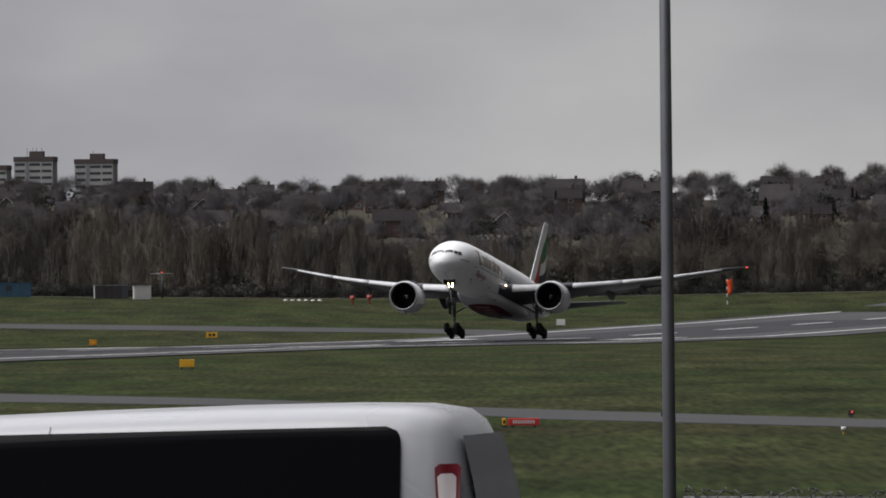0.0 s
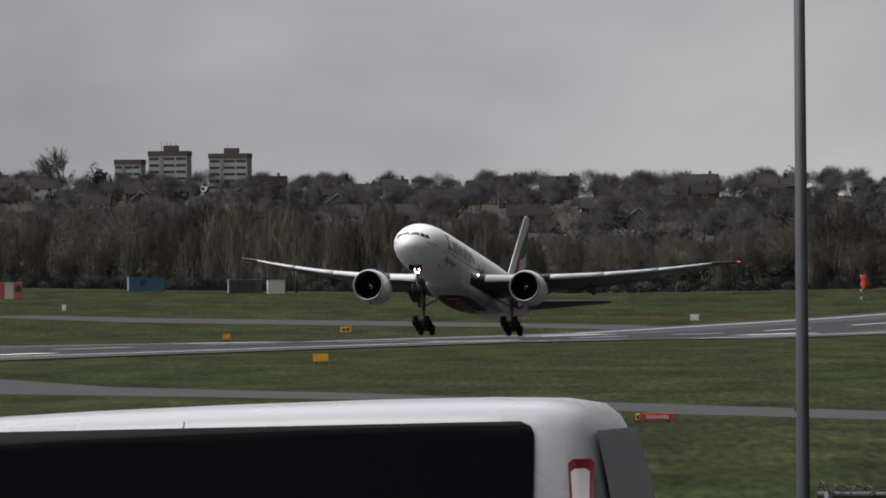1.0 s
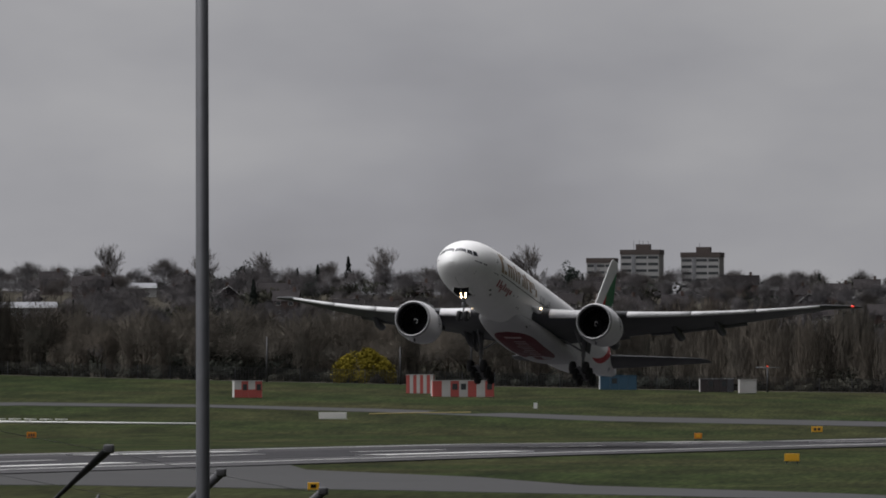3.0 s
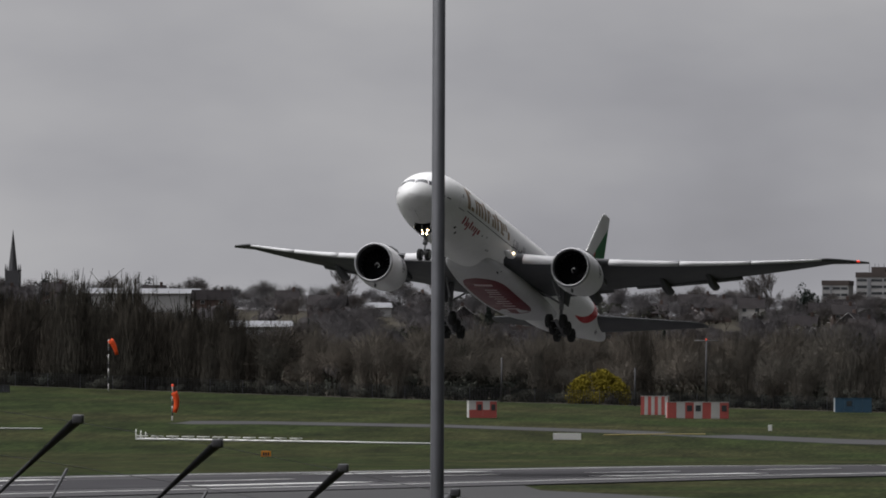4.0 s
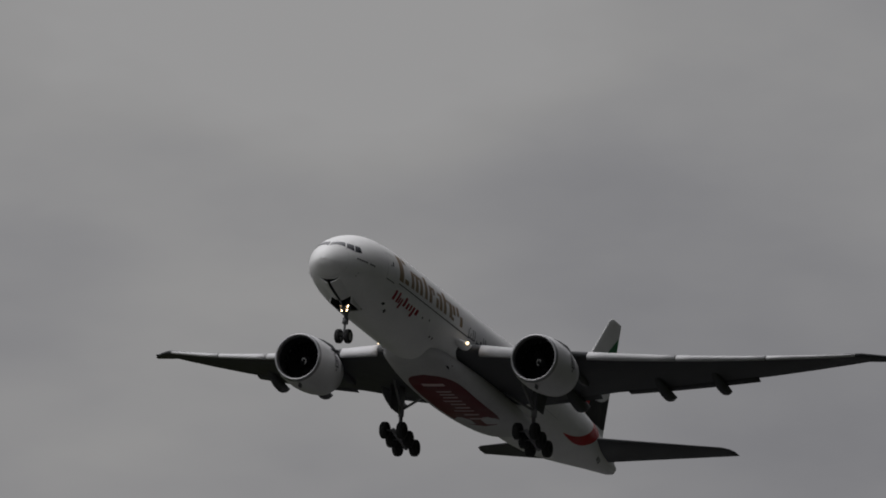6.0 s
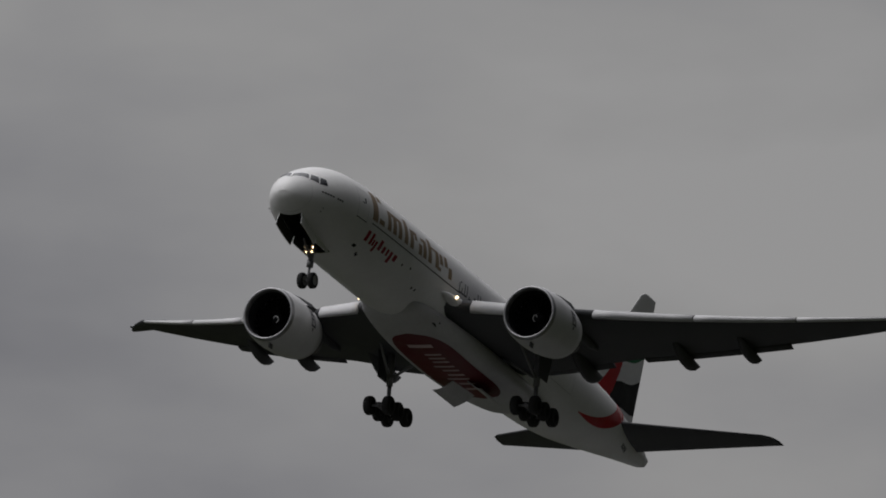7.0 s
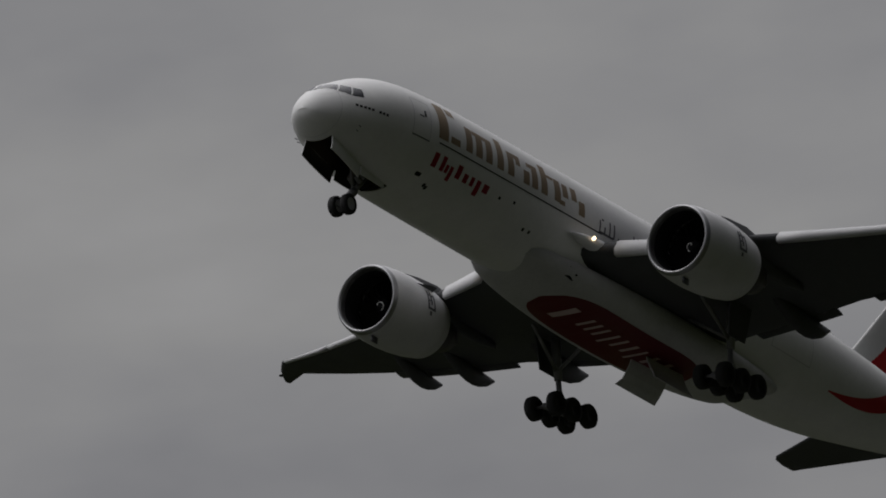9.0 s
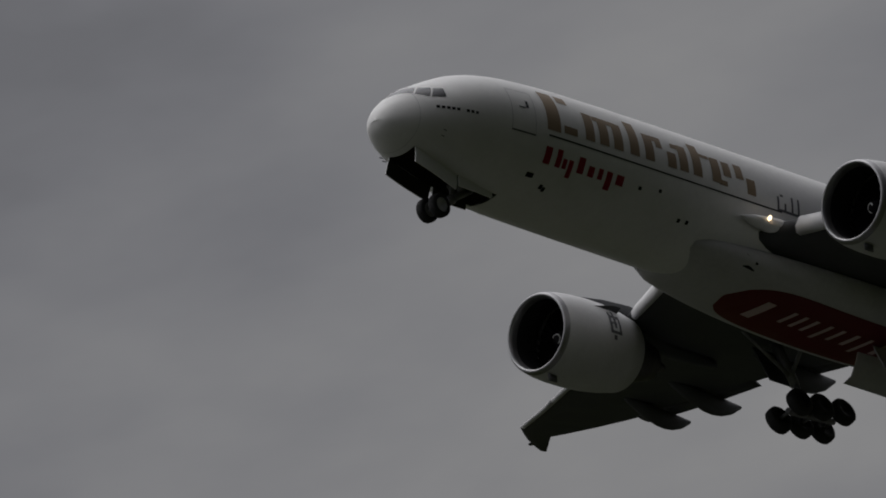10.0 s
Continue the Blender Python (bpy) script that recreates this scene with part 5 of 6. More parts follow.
# ---- town ----
def house(name, w, d, h, label, white=False, gable=False):
    t = new(name)
    part("wall", block(-w / 2, w / 2, -d / 2, d / 2, -1.5, h), HUTWHITE if white else BRICK, t, smooth=False)
    rh, o = d * 0.42, 0.35
    vs = [(-w / 2 - o, -d / 2 - o, h - 0.2), (w / 2 + o, -d / 2 - o, h - 0.2), (w / 2 + o, 0, h + rh), (-w / 2 - o, 0, h + rh), (-w / 2 - o, d / 2 + o, h - 0.2), (w / 2 + o, d / 2 + o, h - 0.2)]
    roof = mesh_part("roof", vs, [(0, 1, 2, 3), (3, 2, 5, 4), (1, 5, 2), (0, 3, 4), (0, 4, 5, 1)], ROOFTILE, t)
    for sx in (-1, 1) if gable else ():
        x = sx * (w / 2 + o + 0.03)
        for sy in (-1, 1):
            part("bargeboard", tube([(x, sy * (d / 2 + o), h - 0.2), (x, 0, h + rh)], 0.06, 4), RENDERWHITE, t, smooth=False)
    part("chimney", block(w * 0.25, w * 0.25 + 0.9, -0.5, 0.5, h + rh * 0.6, h + rh + 1.1), BRICK, t, smooth=False)
    for z in (0.9, 3.6):
        if z + 1.3 > h + 0.2:
            continue
        for x in (-w * 0.28, w * 0.22):
            win = part("window", block(x - 0.8, x + 0.8, -d / 2 - 0.06, -d / 2 + 0.05, z, z + 1.25), RENDERWHITE, t, smooth=False)
            part("pane", block(x - 0.68, x + 0.68, -d / 2 - 0.09, -d / 2 - 0.05, z + 0.12, z + 1.13), HOUSEGLASS, win, smooth=False)
        win = part("window", block(-w / 2 - 0.06, -w / 2 + 0.05, -0.7, 0.7, z, z + 1.25), RENDERWHITE, t, smooth=False)
    return tagged(t, label, "house", "houses on the hillside")


def build_town():
    rng = random.Random(23)
    kinds = [house("house", 8, 7.5, 5.2, "brick house with a tiled gable roof among bare trees"), house("house", 13, 8, 5.2, "pair of brick houses under one long tiled roof"),
             house("house", 9, 8, 5.0, "pale rendered house with a tiled gable roof", True), house("bungalow", 10, 8, 2.9, "low brick bungalow with a tiled roof"),
             house("house", 9, 7, 4.6, "brick house with white boards on its gable", gable=True)]
    used = set()
    for row, r in enumerate((2940, 3080, 3200, 3310, 3410, 3500)):
        az = -9.5 + rng.random() * 0.2
        while az < 4.2:
            az += math.degrees(rng.uniform(13, 34) / r)
            if az < -5.9 and row < 2 or rng.random() < 0.38 + (0.3 if az < -3.0 else 0):
                continue
            k = kinds[rng.choice((0, 0, 1, 1, 1, 2, 3, 0, 1, 4))]
            p = at(az, r + rng.uniform(-25, 25))
            m = Matrix.Translation(p) @ Matrix.Rotation(radians(-az + (rng.uniform(70, 105) if k is kinds[4] else rng.choice((0, 3, 8, -8, 12)))), 4, "Z")
            if k not in used:
                used.add(k)
                k.matrix_basis = m
            else:
                copy_thing(k, m)
    # tower blocks on the crest
    for az, r, w, top, n, extra, label in ((-2.405, 3860, 15.4, 56.3, 11, True, "pale tower block with a dark roof storey and aerials"), (-2.05, 3880, 15.4, 55.4, 11, True, "pale tower block with a dark roof storey"),
                                           (-2.64, 3840, 10.5, 52.8, 9, False, "lower pale block of flats with a dark parapet")):
        t = new("tower_block")
        p = at(az, r)
        hgt = top - p.z
        t.matrix_basis = Matrix.Translation(p) @ Matrix.Rotation(radians(-az - 8), 4, "Z")
        d = 14
        part("wall", block(-w / 2, w / 2, 0, d, -2, hgt - 1.9), CONCRETE, t, smooth=False)
        part("parapet", block(-w / 2 - 0.2, w / 2 + 0.2, -0.2, d + 0.2, hgt - 1.9, hgt), DARKBAND, t, smooth=False)
        if extra:
            part("plant_room", block(-w * 0.14, w * 0.22, 4, 9, hgt, hgt + 2.2), DARKBAND, t, smooth=False)
            for x in ((-3.2, -1, 0.5, 2.6) if az < -2.2 else (-1,)):
                part("aerial", tube([(x, 6, hgt), (x, 6, hgt + 3.6)], 0.10, 5), DARKSTEEL, t)
        for k in range(7):
            z = hgt - 3.6 - 2.6 * k
            if z < 0:
                break
            for x0, x1 in ((-w / 2 + 0.4, -w * 0.22), (-w * 0.10, w * 0.18), (w * 0.22, w / 2 - 0.4)):
                win = part("window", block(x0, x1, -0.09, 0.05, z, z + 1.0), HOUSEGLASS, t, smooth=False)
        part("stair_shaft", block(-w * 0.20, -w * 0.12, -0.25, 0.05, 0, hgt - 2.0), SHEDROOF, t, smooth=False)
        tagged(t, label, "tower block", "tower blocks")
    # pale sheds
    for az, r, w, h, up in ((-1.62, 2500, 21, 4.5, 0), (-6.05, 2900, 22, 4, 1), (-6.72, 3405, 41, 6.5, 0), (-5.33, 3405, 9.5, 3.2, 0), (0.0, 2160, 7.5, 4, 1), (-2.95, 2350, 12, 4, 2)):
        t = new("industrial_shed")
        t.matrix_basis = Matrix.Translation(at(az, r)) @ Matrix.Rotation(radians(-az + 3), 4, "Z")
        part("wall", block(-w / 2, w / 2, 0, 16, -2, h + up), CONCRETE, t, smooth=False)
        mesh_part("roof", [(-w / 2 - .4, -.4, h + up), (w / 2 + .4, -.4, h + up), (w / 2 + .4, 8, h + up + 1.9), (-w / 2 - .4, 8, h + up + 1.9), (-w / 2 - .4, 16.4, h + up), (w / 2 + .4, 16.4, h + up)], [(0, 1, 2, 3), (3, 2, 5, 4), (0, 3, 4), (1, 5, 2), (0, 4, 5, 1)], SHEDROOF, t)
        part("eaves_gutter", tube([(-w / 2 - .4, -.45, h + up), (w / 2 + .4, -.45, h + up)], 0.18, 6), RENDERWHITE, t)
        tagged(t, "long industrial shed with a pale metal roof", "shed", "pale sheds below the hill")
    # church
    t = new("church")
    p = at(-7.478, 3480)
    t.location = p
    top = 8 + 3480 * math.tan(radians(0.946)) - p.z
    part("tower", block(-2.6, 2.6, -2.6, 2.6, -2, top - 14.6), SLATE, t, smooth=False)
    for sx in (-1, 1):
        for sy in (-1, 1):
            part("pinnacle", tube([(sx * 2.4, sy * 2.4, top - 14.8), (sx * 2.4, sy * 2.4, top - 12.2)], [0.35, 0.05], 6), SLATE, t)
    part("spire", tube([(0, 0, top - 14.6), (0, 0, top - 7), (0, 0, top)], [1.7, 0.85, 0.05], 8), SLATE, t, "tall dark pointed spire", smooth=False)
    part("nave", block(-4, 4, 2, 20, -2, 7), SLATE, t, smooth=False)
    tagged(t, "dark stone church with a tall pointed spire on the hill", "church")


def build_radar():
    t = new("radar_tower")
    p = at(-7.72, 1850)
    t.matrix_basis = Matrix.Translation(p) @ Matrix.Rotation(radians(14), 4, "Z")
    plat = 8 + 1850 * math.tan(radians(0.903)) - p.z
    leg = 1.95
    for sx in (-1, 1):
        for sy in (-1, 1):
            part("leg", tube([(sx * leg, sy * leg, -0.5), (sx * leg, sy * leg, plat)], 0.16, 6), DARKSTEEL, t)
    n = 10
    for i in range(n):
        z0, z1 = plat * i / n, plat * (i + 1) / n
        for (ax, ay), (bx, by) in (((-1, -1), (1, -1)), ((1, -1), (1, 1)), ((1, 1), (-1, 1)), ((-1, 1), (-1, -1))):
            part("brace", tube([(ax * leg, ay * leg, z0), (bx * leg, by * leg, z1)], 0.075, 5), DARKSTEEL, t)
            part("brace", tube([(bx * leg, by * leg, z0), (ax * leg, ay * leg, z1)], 0.075, 5), DARKSTEEL, t)
            part("girt", tube([(ax * leg, ay * leg, z1), (bx * leg, by * leg, z1)], 0.09, 5), DARKSTEEL, t)
    part("stair_column", tube([(0, 0, 0), (0, 0, plat)], 0.35, 8), DARKSTEEL, t)
    part("platform", block(-4.1, 4.1, -4.1, 4.1, plat - 0.25, plat), DARKSTEEL, t, smooth=False)
    for sx in (-1, 1):
        for a, b in (((sx * 4.0, -4.0), (sx * 4.0, 4.0)), ((-4.0, sx * 4.0), (4.0, sx * 4.0))):
            for z in (0.55, 1.1):
                part("rail", tube([(*a, plat + z), (*b, plat + z)], 0.05, 5), DARKSTEEL, t)
        for k in range(-4, 5, 2):
            part("rail_post", tube([(sx * 4.0, k, plat), (sx * 4.0, k, plat + 1.1)], 0.05, 5), DARKSTEEL, t)
            part("rail_post", tube([(k, sx * 4.0, plat), (k, sx * 4.0, plat + 1.1)], 0.05, 5), DARKSTEEL, t)
    bm = bmesh.new()
    bmesh.ops.create_icosphere(bm, subdivisions=3, radius=3.15)
    for v in bm.verts:
        v.co.z = max(v.co.z, -2.2) + plat + 2.1
    part("radome", bm, RADOME, t, "white faceted radome ball", smooth=False)
    tagged(t, "white radar dome on a dark steel lattice tower", "radar tower")


# ---- airfield furniture ----
def facing(az, r, turn=0.0, up=0.0):
    return Matrix.Translation(at(az, r, up)) @ Matrix.Rotation(radians(-az + turn), 4, "Z")


def sign(name, az, r, w, h, face, label, bars=0, barmat=None, legs=0.25, turn=0.0, digits=""):
    t = new(name)
    t.matrix_basis = facing(az, r, turn)
    part("panel", block(-w / 2, w / 2, -0.1, 0.1, legs, legs + h, 0.02), face, t, smooth=False)
    for sx in (-1, 1):
        part("leg", block(sx * w * 0.36 - 0.05, sx * w * 0.36 + 0.05, -0.05, 0.05, -0.3, legs + 0.02), STEEL, t, smooth=False)
    for i in range(bars):
        x = -w * 0.36 + w * 0.72 * (i + 0.5) / bars
        part("lettering_bar", block(x - w * 0.25 / bars, x + w * 0.25 / bars, -0.115, -0.10, legs + h * 0.25, legs + h * 0.75), barmat, t, smooth=False)
    return tagged(t, label, "sign")


def windsock(az, r, pole_h, ln, label, droop=70, red_top=False):
    t = new("windsock")
    t.matrix_basis = facing(az, r)
    n = 7
    for i in range(n):
        part("pole_band", tube([(0, 0, -0.3 if i == 0 else pole_h * i / n), (0, 0, pole_h * (i + 1) / n)], 0.11, 8), HUTWHITE if i % 2 == 0 else DARKSTEEL, t)
    if red_top:
        part("top_light", tube([(0, 0, pole_h), (0, 0, pole_h + 0.35)], 0.16, 8), REDGLOW, t, "small red light")
    a = radians(droop)
    z0 = pole_h - (0.9 if red_top else 0.1)
    pts, rad = [], []
    for i in range(6):
        u = i / 5
        b = a * (0.75 + 0.3 * u)
        pts.append((0.25 + ln * u * math.cos(b), 0, z0 - ln * u * math.sin(b)))
        rad.append(0.55 - 0.22 * u)
    part("sock", tube(pts, rad, 14), ORANGE, t, "limp bright orange cloth sock")
    part("ring", tube([(0, 0, z0 + 0.1), (0.3, 0, z0 + 0.05)], 0.06, 6), STEEL, t)
    return tagged(t, label, "windsock")


def hut(name, az, r, w, h, d, label, panels, turn=6.0, roof=None):
    """A site cabin of upright painted panels; panels: (material, has a window)."""
    t = new(name)
    t.matrix_basis = facing(az, r, turn)
    n = len(panels)
    part("core", block(-w / 2 + 0.05, w / 2 - 0.05, 0.05, d, -0.3, h - 0.05), HUTWHITE, t, smooth=False)
    for i, (m, win) in enumerate(panels):
        x0, x1 = -w / 2 + w * i / n, -w / 2 + w * (i + 1) / n
        part("panel", block(x0 + 0.01, x1 - 0.01, -0.06, 0.06, 0, h, 0.01), m, t, smooth=False)
        if win:
            part("window", block(x0 + w / n * 0.2, x1 - w / n * 0.2, -0.10, -0.05, h * 0.45, h * 0.82), HOUSEGLASS, t, smooth=False)
    for sx in (-1, 1):
        part("side_panel", block(sx * w / 2 - 0.05, sx * w / 2 + 0.05, 0.06, d * 0.5, 0, h), panels[0][0], t, smooth=False)
        part("side_panel", block(sx * w / 2 - 0.05, sx * w / 2 + 0.05, d * 0.5, d, 0, h), HUTWHITE, t, smooth=False)
    part("roof", block(-w / 2 - 0.1, w / 2 + 0.1, -0.12, d + 0.1, h, h + 0.10), roof or HUTWHITE, t, smooth=False)
    return tagged(t, label, "hut")


def build_furniture():
    W, R = (HUTWHITE, False), (HUTRED, False)
    hut("site_hut", -3.444, 1660, 10.4, 2.75, 3.0, "low red and white striped airfield equipment hut", [R, W, (HUTRED, True), (HUTWHITE, True), R, W, (HUTRED, True)])
    hut("site_hut", -3.70, 1692, 4.7, 3.2, 3.0, "red and white striped container beside the equipment hut", [R, W, R, W, R, W, R, W], turn=-5)
    hut("site_hut", -4.71, 1618, 4.6, 2.75, 3.0, "small red and white chequered airfield hut", [(HUTWHITE, False), (HUTRED, True), (HUTWHITE, False), (HUTRED, True)])
    chk = bpy.data.objects["site_hut.002"] if "site_hut.002" in bpy.data.objects else None
    if chk:
        for i in range(4):
            part("check_panel", block(-2.3 + 1.15 * i, -1.15 + 1.15 * i, -0.09, -0.06, 0.0 if i % 2 == 0 else 1.35, 1.35 if i % 2 == 0 else 1.36), HUTRED, chk, smooth=False)
    B, K = (BLUESHED, False), (DARKSHED, False)
    hut("blue_cabin", -2.53, 1790, 6.6, 2.6, 3, "dark blue site cabin by the fence", [B, (BLUESHED, True), B, B], roof=BLUESHED)
    hut("dark_cabin", -1.95, 1780, 6.0, 2.4, 3, "dark red-brown site cabin by the fence", [K, (DARKSHED, True), K, (DARKSHED, True), (STEEL, False)], roof=SHEDROOF)
    hut("white_container", -1.769, 1772, 3.0, 2.4, 2.5, "small white storage container by the fence", [W, W, W, W])
    hut("low_building", -7.92, 1726, 9.5, 1.75, 3, "low dark airfield building with a pale roof edge", [K, K, (DARKSHED, True), K], turn=0)
    hut("red_cabin", -7.70, 1722, 2.7, 2.3, 2.5, "small faded red cabin", [R, R], turn=0, roof=HUTRED)
    hut("grey_cabin", -7.55, 1735, 3.4, 1.2, 2, "low grey equipment cabinet", [(STEEL, False)] * 3, turn=0, roof=STEEL)
    sign("airfield_sign", -1.513, 818, 1.25, 0.62, SIGNYELLOW, "yellow airfield guidance sign standing in the grass", 0, None)
    sign("airfield_sign", -1.365, 1358, 1.55, 0.75, SIGNYELLOW, "yellow taxiway sign beyond the runway", 2, DARKSHED, 0.2)
    sign("airfield_sign", -2.064, 1240, 0.95, 0.70, SIGNORANGE, "small orange distance sign beside the runway", 1, SIGNYELLOW, 0.2)
    sign("airfield_sign", -5.985, 1248, 1.25, 0.75, SIGNORANGE, "orange runway marker board with a dark figure", 3, DARKSHED, 0.15)
    sign("airfield_sign", -4.328, 638, 0.75, 0.48, SIGNYELLOW, "yellow and black marker board", 1, BLACK, 0.1)
    sign("holding_sign", 0.465, 493, 1.58, 0.36, SIGNRED, "red runway holding sign with pale lettering in the grass", 9, HUTWHITE, 0.12)
    sign("holding_sign", 0.350, 494, 0.2, 0.34, SIGNYELLOW, "narrow yellow end plate of the red holding sign", 1, BLACK, 0.12)
    sign("white_board", -4.214, 1427, 4.1, 0.95, SIGNWHITE, "long blank white board standing in the grass", 0, None, 0.1)
    sign("white_board", 0.689, 1496, 1.3, 0.9, SIGNWHITE, "small white board beside the runway", 0, None, 0.1)
    sign("white_board", -3.02, 1538, 0.6, 0.9, SIGNWHITE, "small white marker post beside the taxiway", 0, None, 0.05)
    for az, r in ((1.29, 522), (2.39, 518)):
        t = new("guard_light")
        t.matrix_basis = facing(az, r)
        part("base", block(-0.12, 0.12, -0.1, 0.1, -0.2, 0.1), STEEL, t, smooth=False)
        part("head", block(-0.16, 0.16, -0.08, 0.08, 0.1, 0.40, 0.02), DARKSHED, t, smooth=False)
        part("lens", tube([(0.06, -0.1, 0.27), (0.06, -0.07, 0.27)], 0.06, 10), REDGLOW, t, "small red lens")
        tagged(t, "small dark guard light with a red lens by the taxiway", "light", "guard lights")
    t = new("edge_marker")
    t.matrix_basis = facing(2.346, 464)
    part("stake", tube([(0, 0, -0.2), (0, 0, 0.28)], 0.04, 8), SIGNYELLOW, t)
    part("cap", tube([(0, 0, 0.18), (0, 0, 0.36)], 0.12, 10), SIGNWHITE, t)
    tagged(t, "small yellow edge marker stake in the grass", "marker")
    windsock(1.67, 1710, 4.4, 2.6, "limp orange windsock on a short pole beyond the runway", 84)
    windsock(-6.914, 1786, 9.4, 3.0, "orange windsock on a black and white banded pole", 62)
    windsock(-6.537, 1536, 5.4, 3.2, "limp orange windsock on a red-topped pole", 84, True)
    # orange marker drums and white stakes
    for az, r in ((-0.535, 1726), (-0.436, 1738)):
        t = new("marker_post")
        t.matrix_basis = facing(az, r)
        part("post", tube([(0, 0, -0.2), (0, 0, 0.9)], 0.14, 8), SIGNRED, t)
        part("drum", tube([(0, 0, 0.8), (0, 0, 1.6)], [0.42, 0.42], 12), HUTRED, t)
        tagged(t, "red drum marker on a post before the woods", "marker", "drum markers")
    for az in (-0.93, -0.89, -0.85, -0.81, -0.77, -0.73):
        t = new("white_stone")
        t.matrix_basis = facing(az, 1770)
        bm = bmesh.new()
        bmesh.ops.create_icosphere(bm, subdivisions=1, radius=0.4)
        for v in bm.verts:
            v.co = Vector((v.co.x * 1.3, v.co.y, max(-0.2, v.co.z * 0.6)))
        part("body", bm, SIGNWHITE, t)
        tagged(t, "low white marker stone by the fence", "marker", "white marker stones")
    # approach light row beyond the runway
    t = new("light_row")
    t.matrix_basis = Matrix.Identity(4)
    a, b = at(-6.75, 1400), at(-5.0, 1384)
    part("walkway", tube([a + Vector((0, 0, 0.12)), b + Vector((0, 0, 0.12))], 0.16, 4), SIGNWHITE, t)
    a2, b2 = at(-8.6, 1450), at(-7.3, 1456)
    part("walkway", tube([a2 + Vector((0, 0, 0.12)), b2 + Vector((0, 0, 0.12))], 0.14, 4), SIGNWHITE, t)
    for i in range(11):
        p = a.lerp(b, 0.02 + 0.052 * i)
        part("cross_bar", tube([p + Vector((-0.9, 0, 0.55)), p + Vector((0.9, 0, 0.55))], 0.08, 6), SIGNWHITE, t)
        part("stand", tube([p + Vector((-0.35, 0, -0.2)), p + Vector((0, 0, 0.55)), p + Vector((0.35, 0, -0.2))], 0.07, 6), SIGNWHITE, t)
    for i in range(3):
        p = a + Vector((0.7 * i, 0, 0))
        part("upright", tube([p + Vector((0, 0, -0.2)), p + Vector((0, 0, 1.5 - 0.2 * i))], 0.09, 6), SIGNWHITE, t)
    tagged(t, "low row of white approach light stands in the grass", "lights")
    # masts before the woods
    for az, r, h, cross in ((-3.397, 1780, 12.6, True), (-4.60, 1800, 8.3, False), (-3.815, 1800, 7.0, False), (-1.655, 1790, 4.6, True)):
        t = new("mast")
        t.matrix_basis = facing(az, r)
        part("pole", tube([(0, 0, -0.3), (0, 0, h)], [0.22, 0.12], 8), DARKSTEEL, t)
        if cross:
            part("cross_bar", tube([(-2.2, 0, h - 0.05), (2.2, 0, h - 0.05)], 0.07, 6), SHEDROOF, t)
            part("red_light", tube([(0, 0, h), (0, 0, h + 0.3)], 0.14, 8), REDGLOW, t, "small red light")
        else:
            part("aerial", tube([(0, 0, h - 2.4), (0, 0, h)], 0.11, 8), SHEDROOF, t, "pale aerial tip")
        tagged(t, "thin dark mast with a lit cross bar before the woods" if cross else "thin dark mast with a pale tip before the woods", "mast")


def build_far_fence():
    fence = new("perimeter_fence")
    me_post = None
    V, F = [], []
    azs = np.arange(-13, 5.2, math.degrees(3.0 / 1800))
    tops = []
    for i, az in enumerate(azs):
        p = at(float(az), 1803)
        tops.append(p)
        if i % 2 == 0 and -9 < az < 4 and i < 600:
            o = part("post", block(-0.06, 0.06, -0.06, 0.06, -0.3, 2.6), STEEL, fence, smooth=False) if me_post is None else new("post", me_post)
            if me_post is None:
                me_post = o.data
            else:
                o.parent = fence
            o.location = p
    # strands of wire
    wires = []
    for p, q in zip(tops, tops[1:]):
        for z in (0.1, 0.5, 0.9, 1.3, 1.7, 2.1, 2.5):
            base = len(V)
            for c in (p, q):
                V += [c + Vector((0, 0, z)), c + Vector((0, 0, z + 0.05))]
            F.append((base, base + 2, base + 3, base + 1))
        for k in range(6):
            c = p.lerp(q, k / 6)
            base = len(V)
            V += [c + Vector((-0.025, 0.02, 0)), c + Vector((0.025, 0.02, 0)), c + Vector((0.025, 0.02, 2.5)), c + Vector((-0.025, 0.02, 2.5))]
            F.append((base, base + 1, base + 2, base + 3))
    w = mesh_part("wire_mesh", V, F, WIRE, fence)
    w["kind"] = "stuff"
    tagged(fence, "long dark wire mesh perimeter fence on steel posts", "fence")


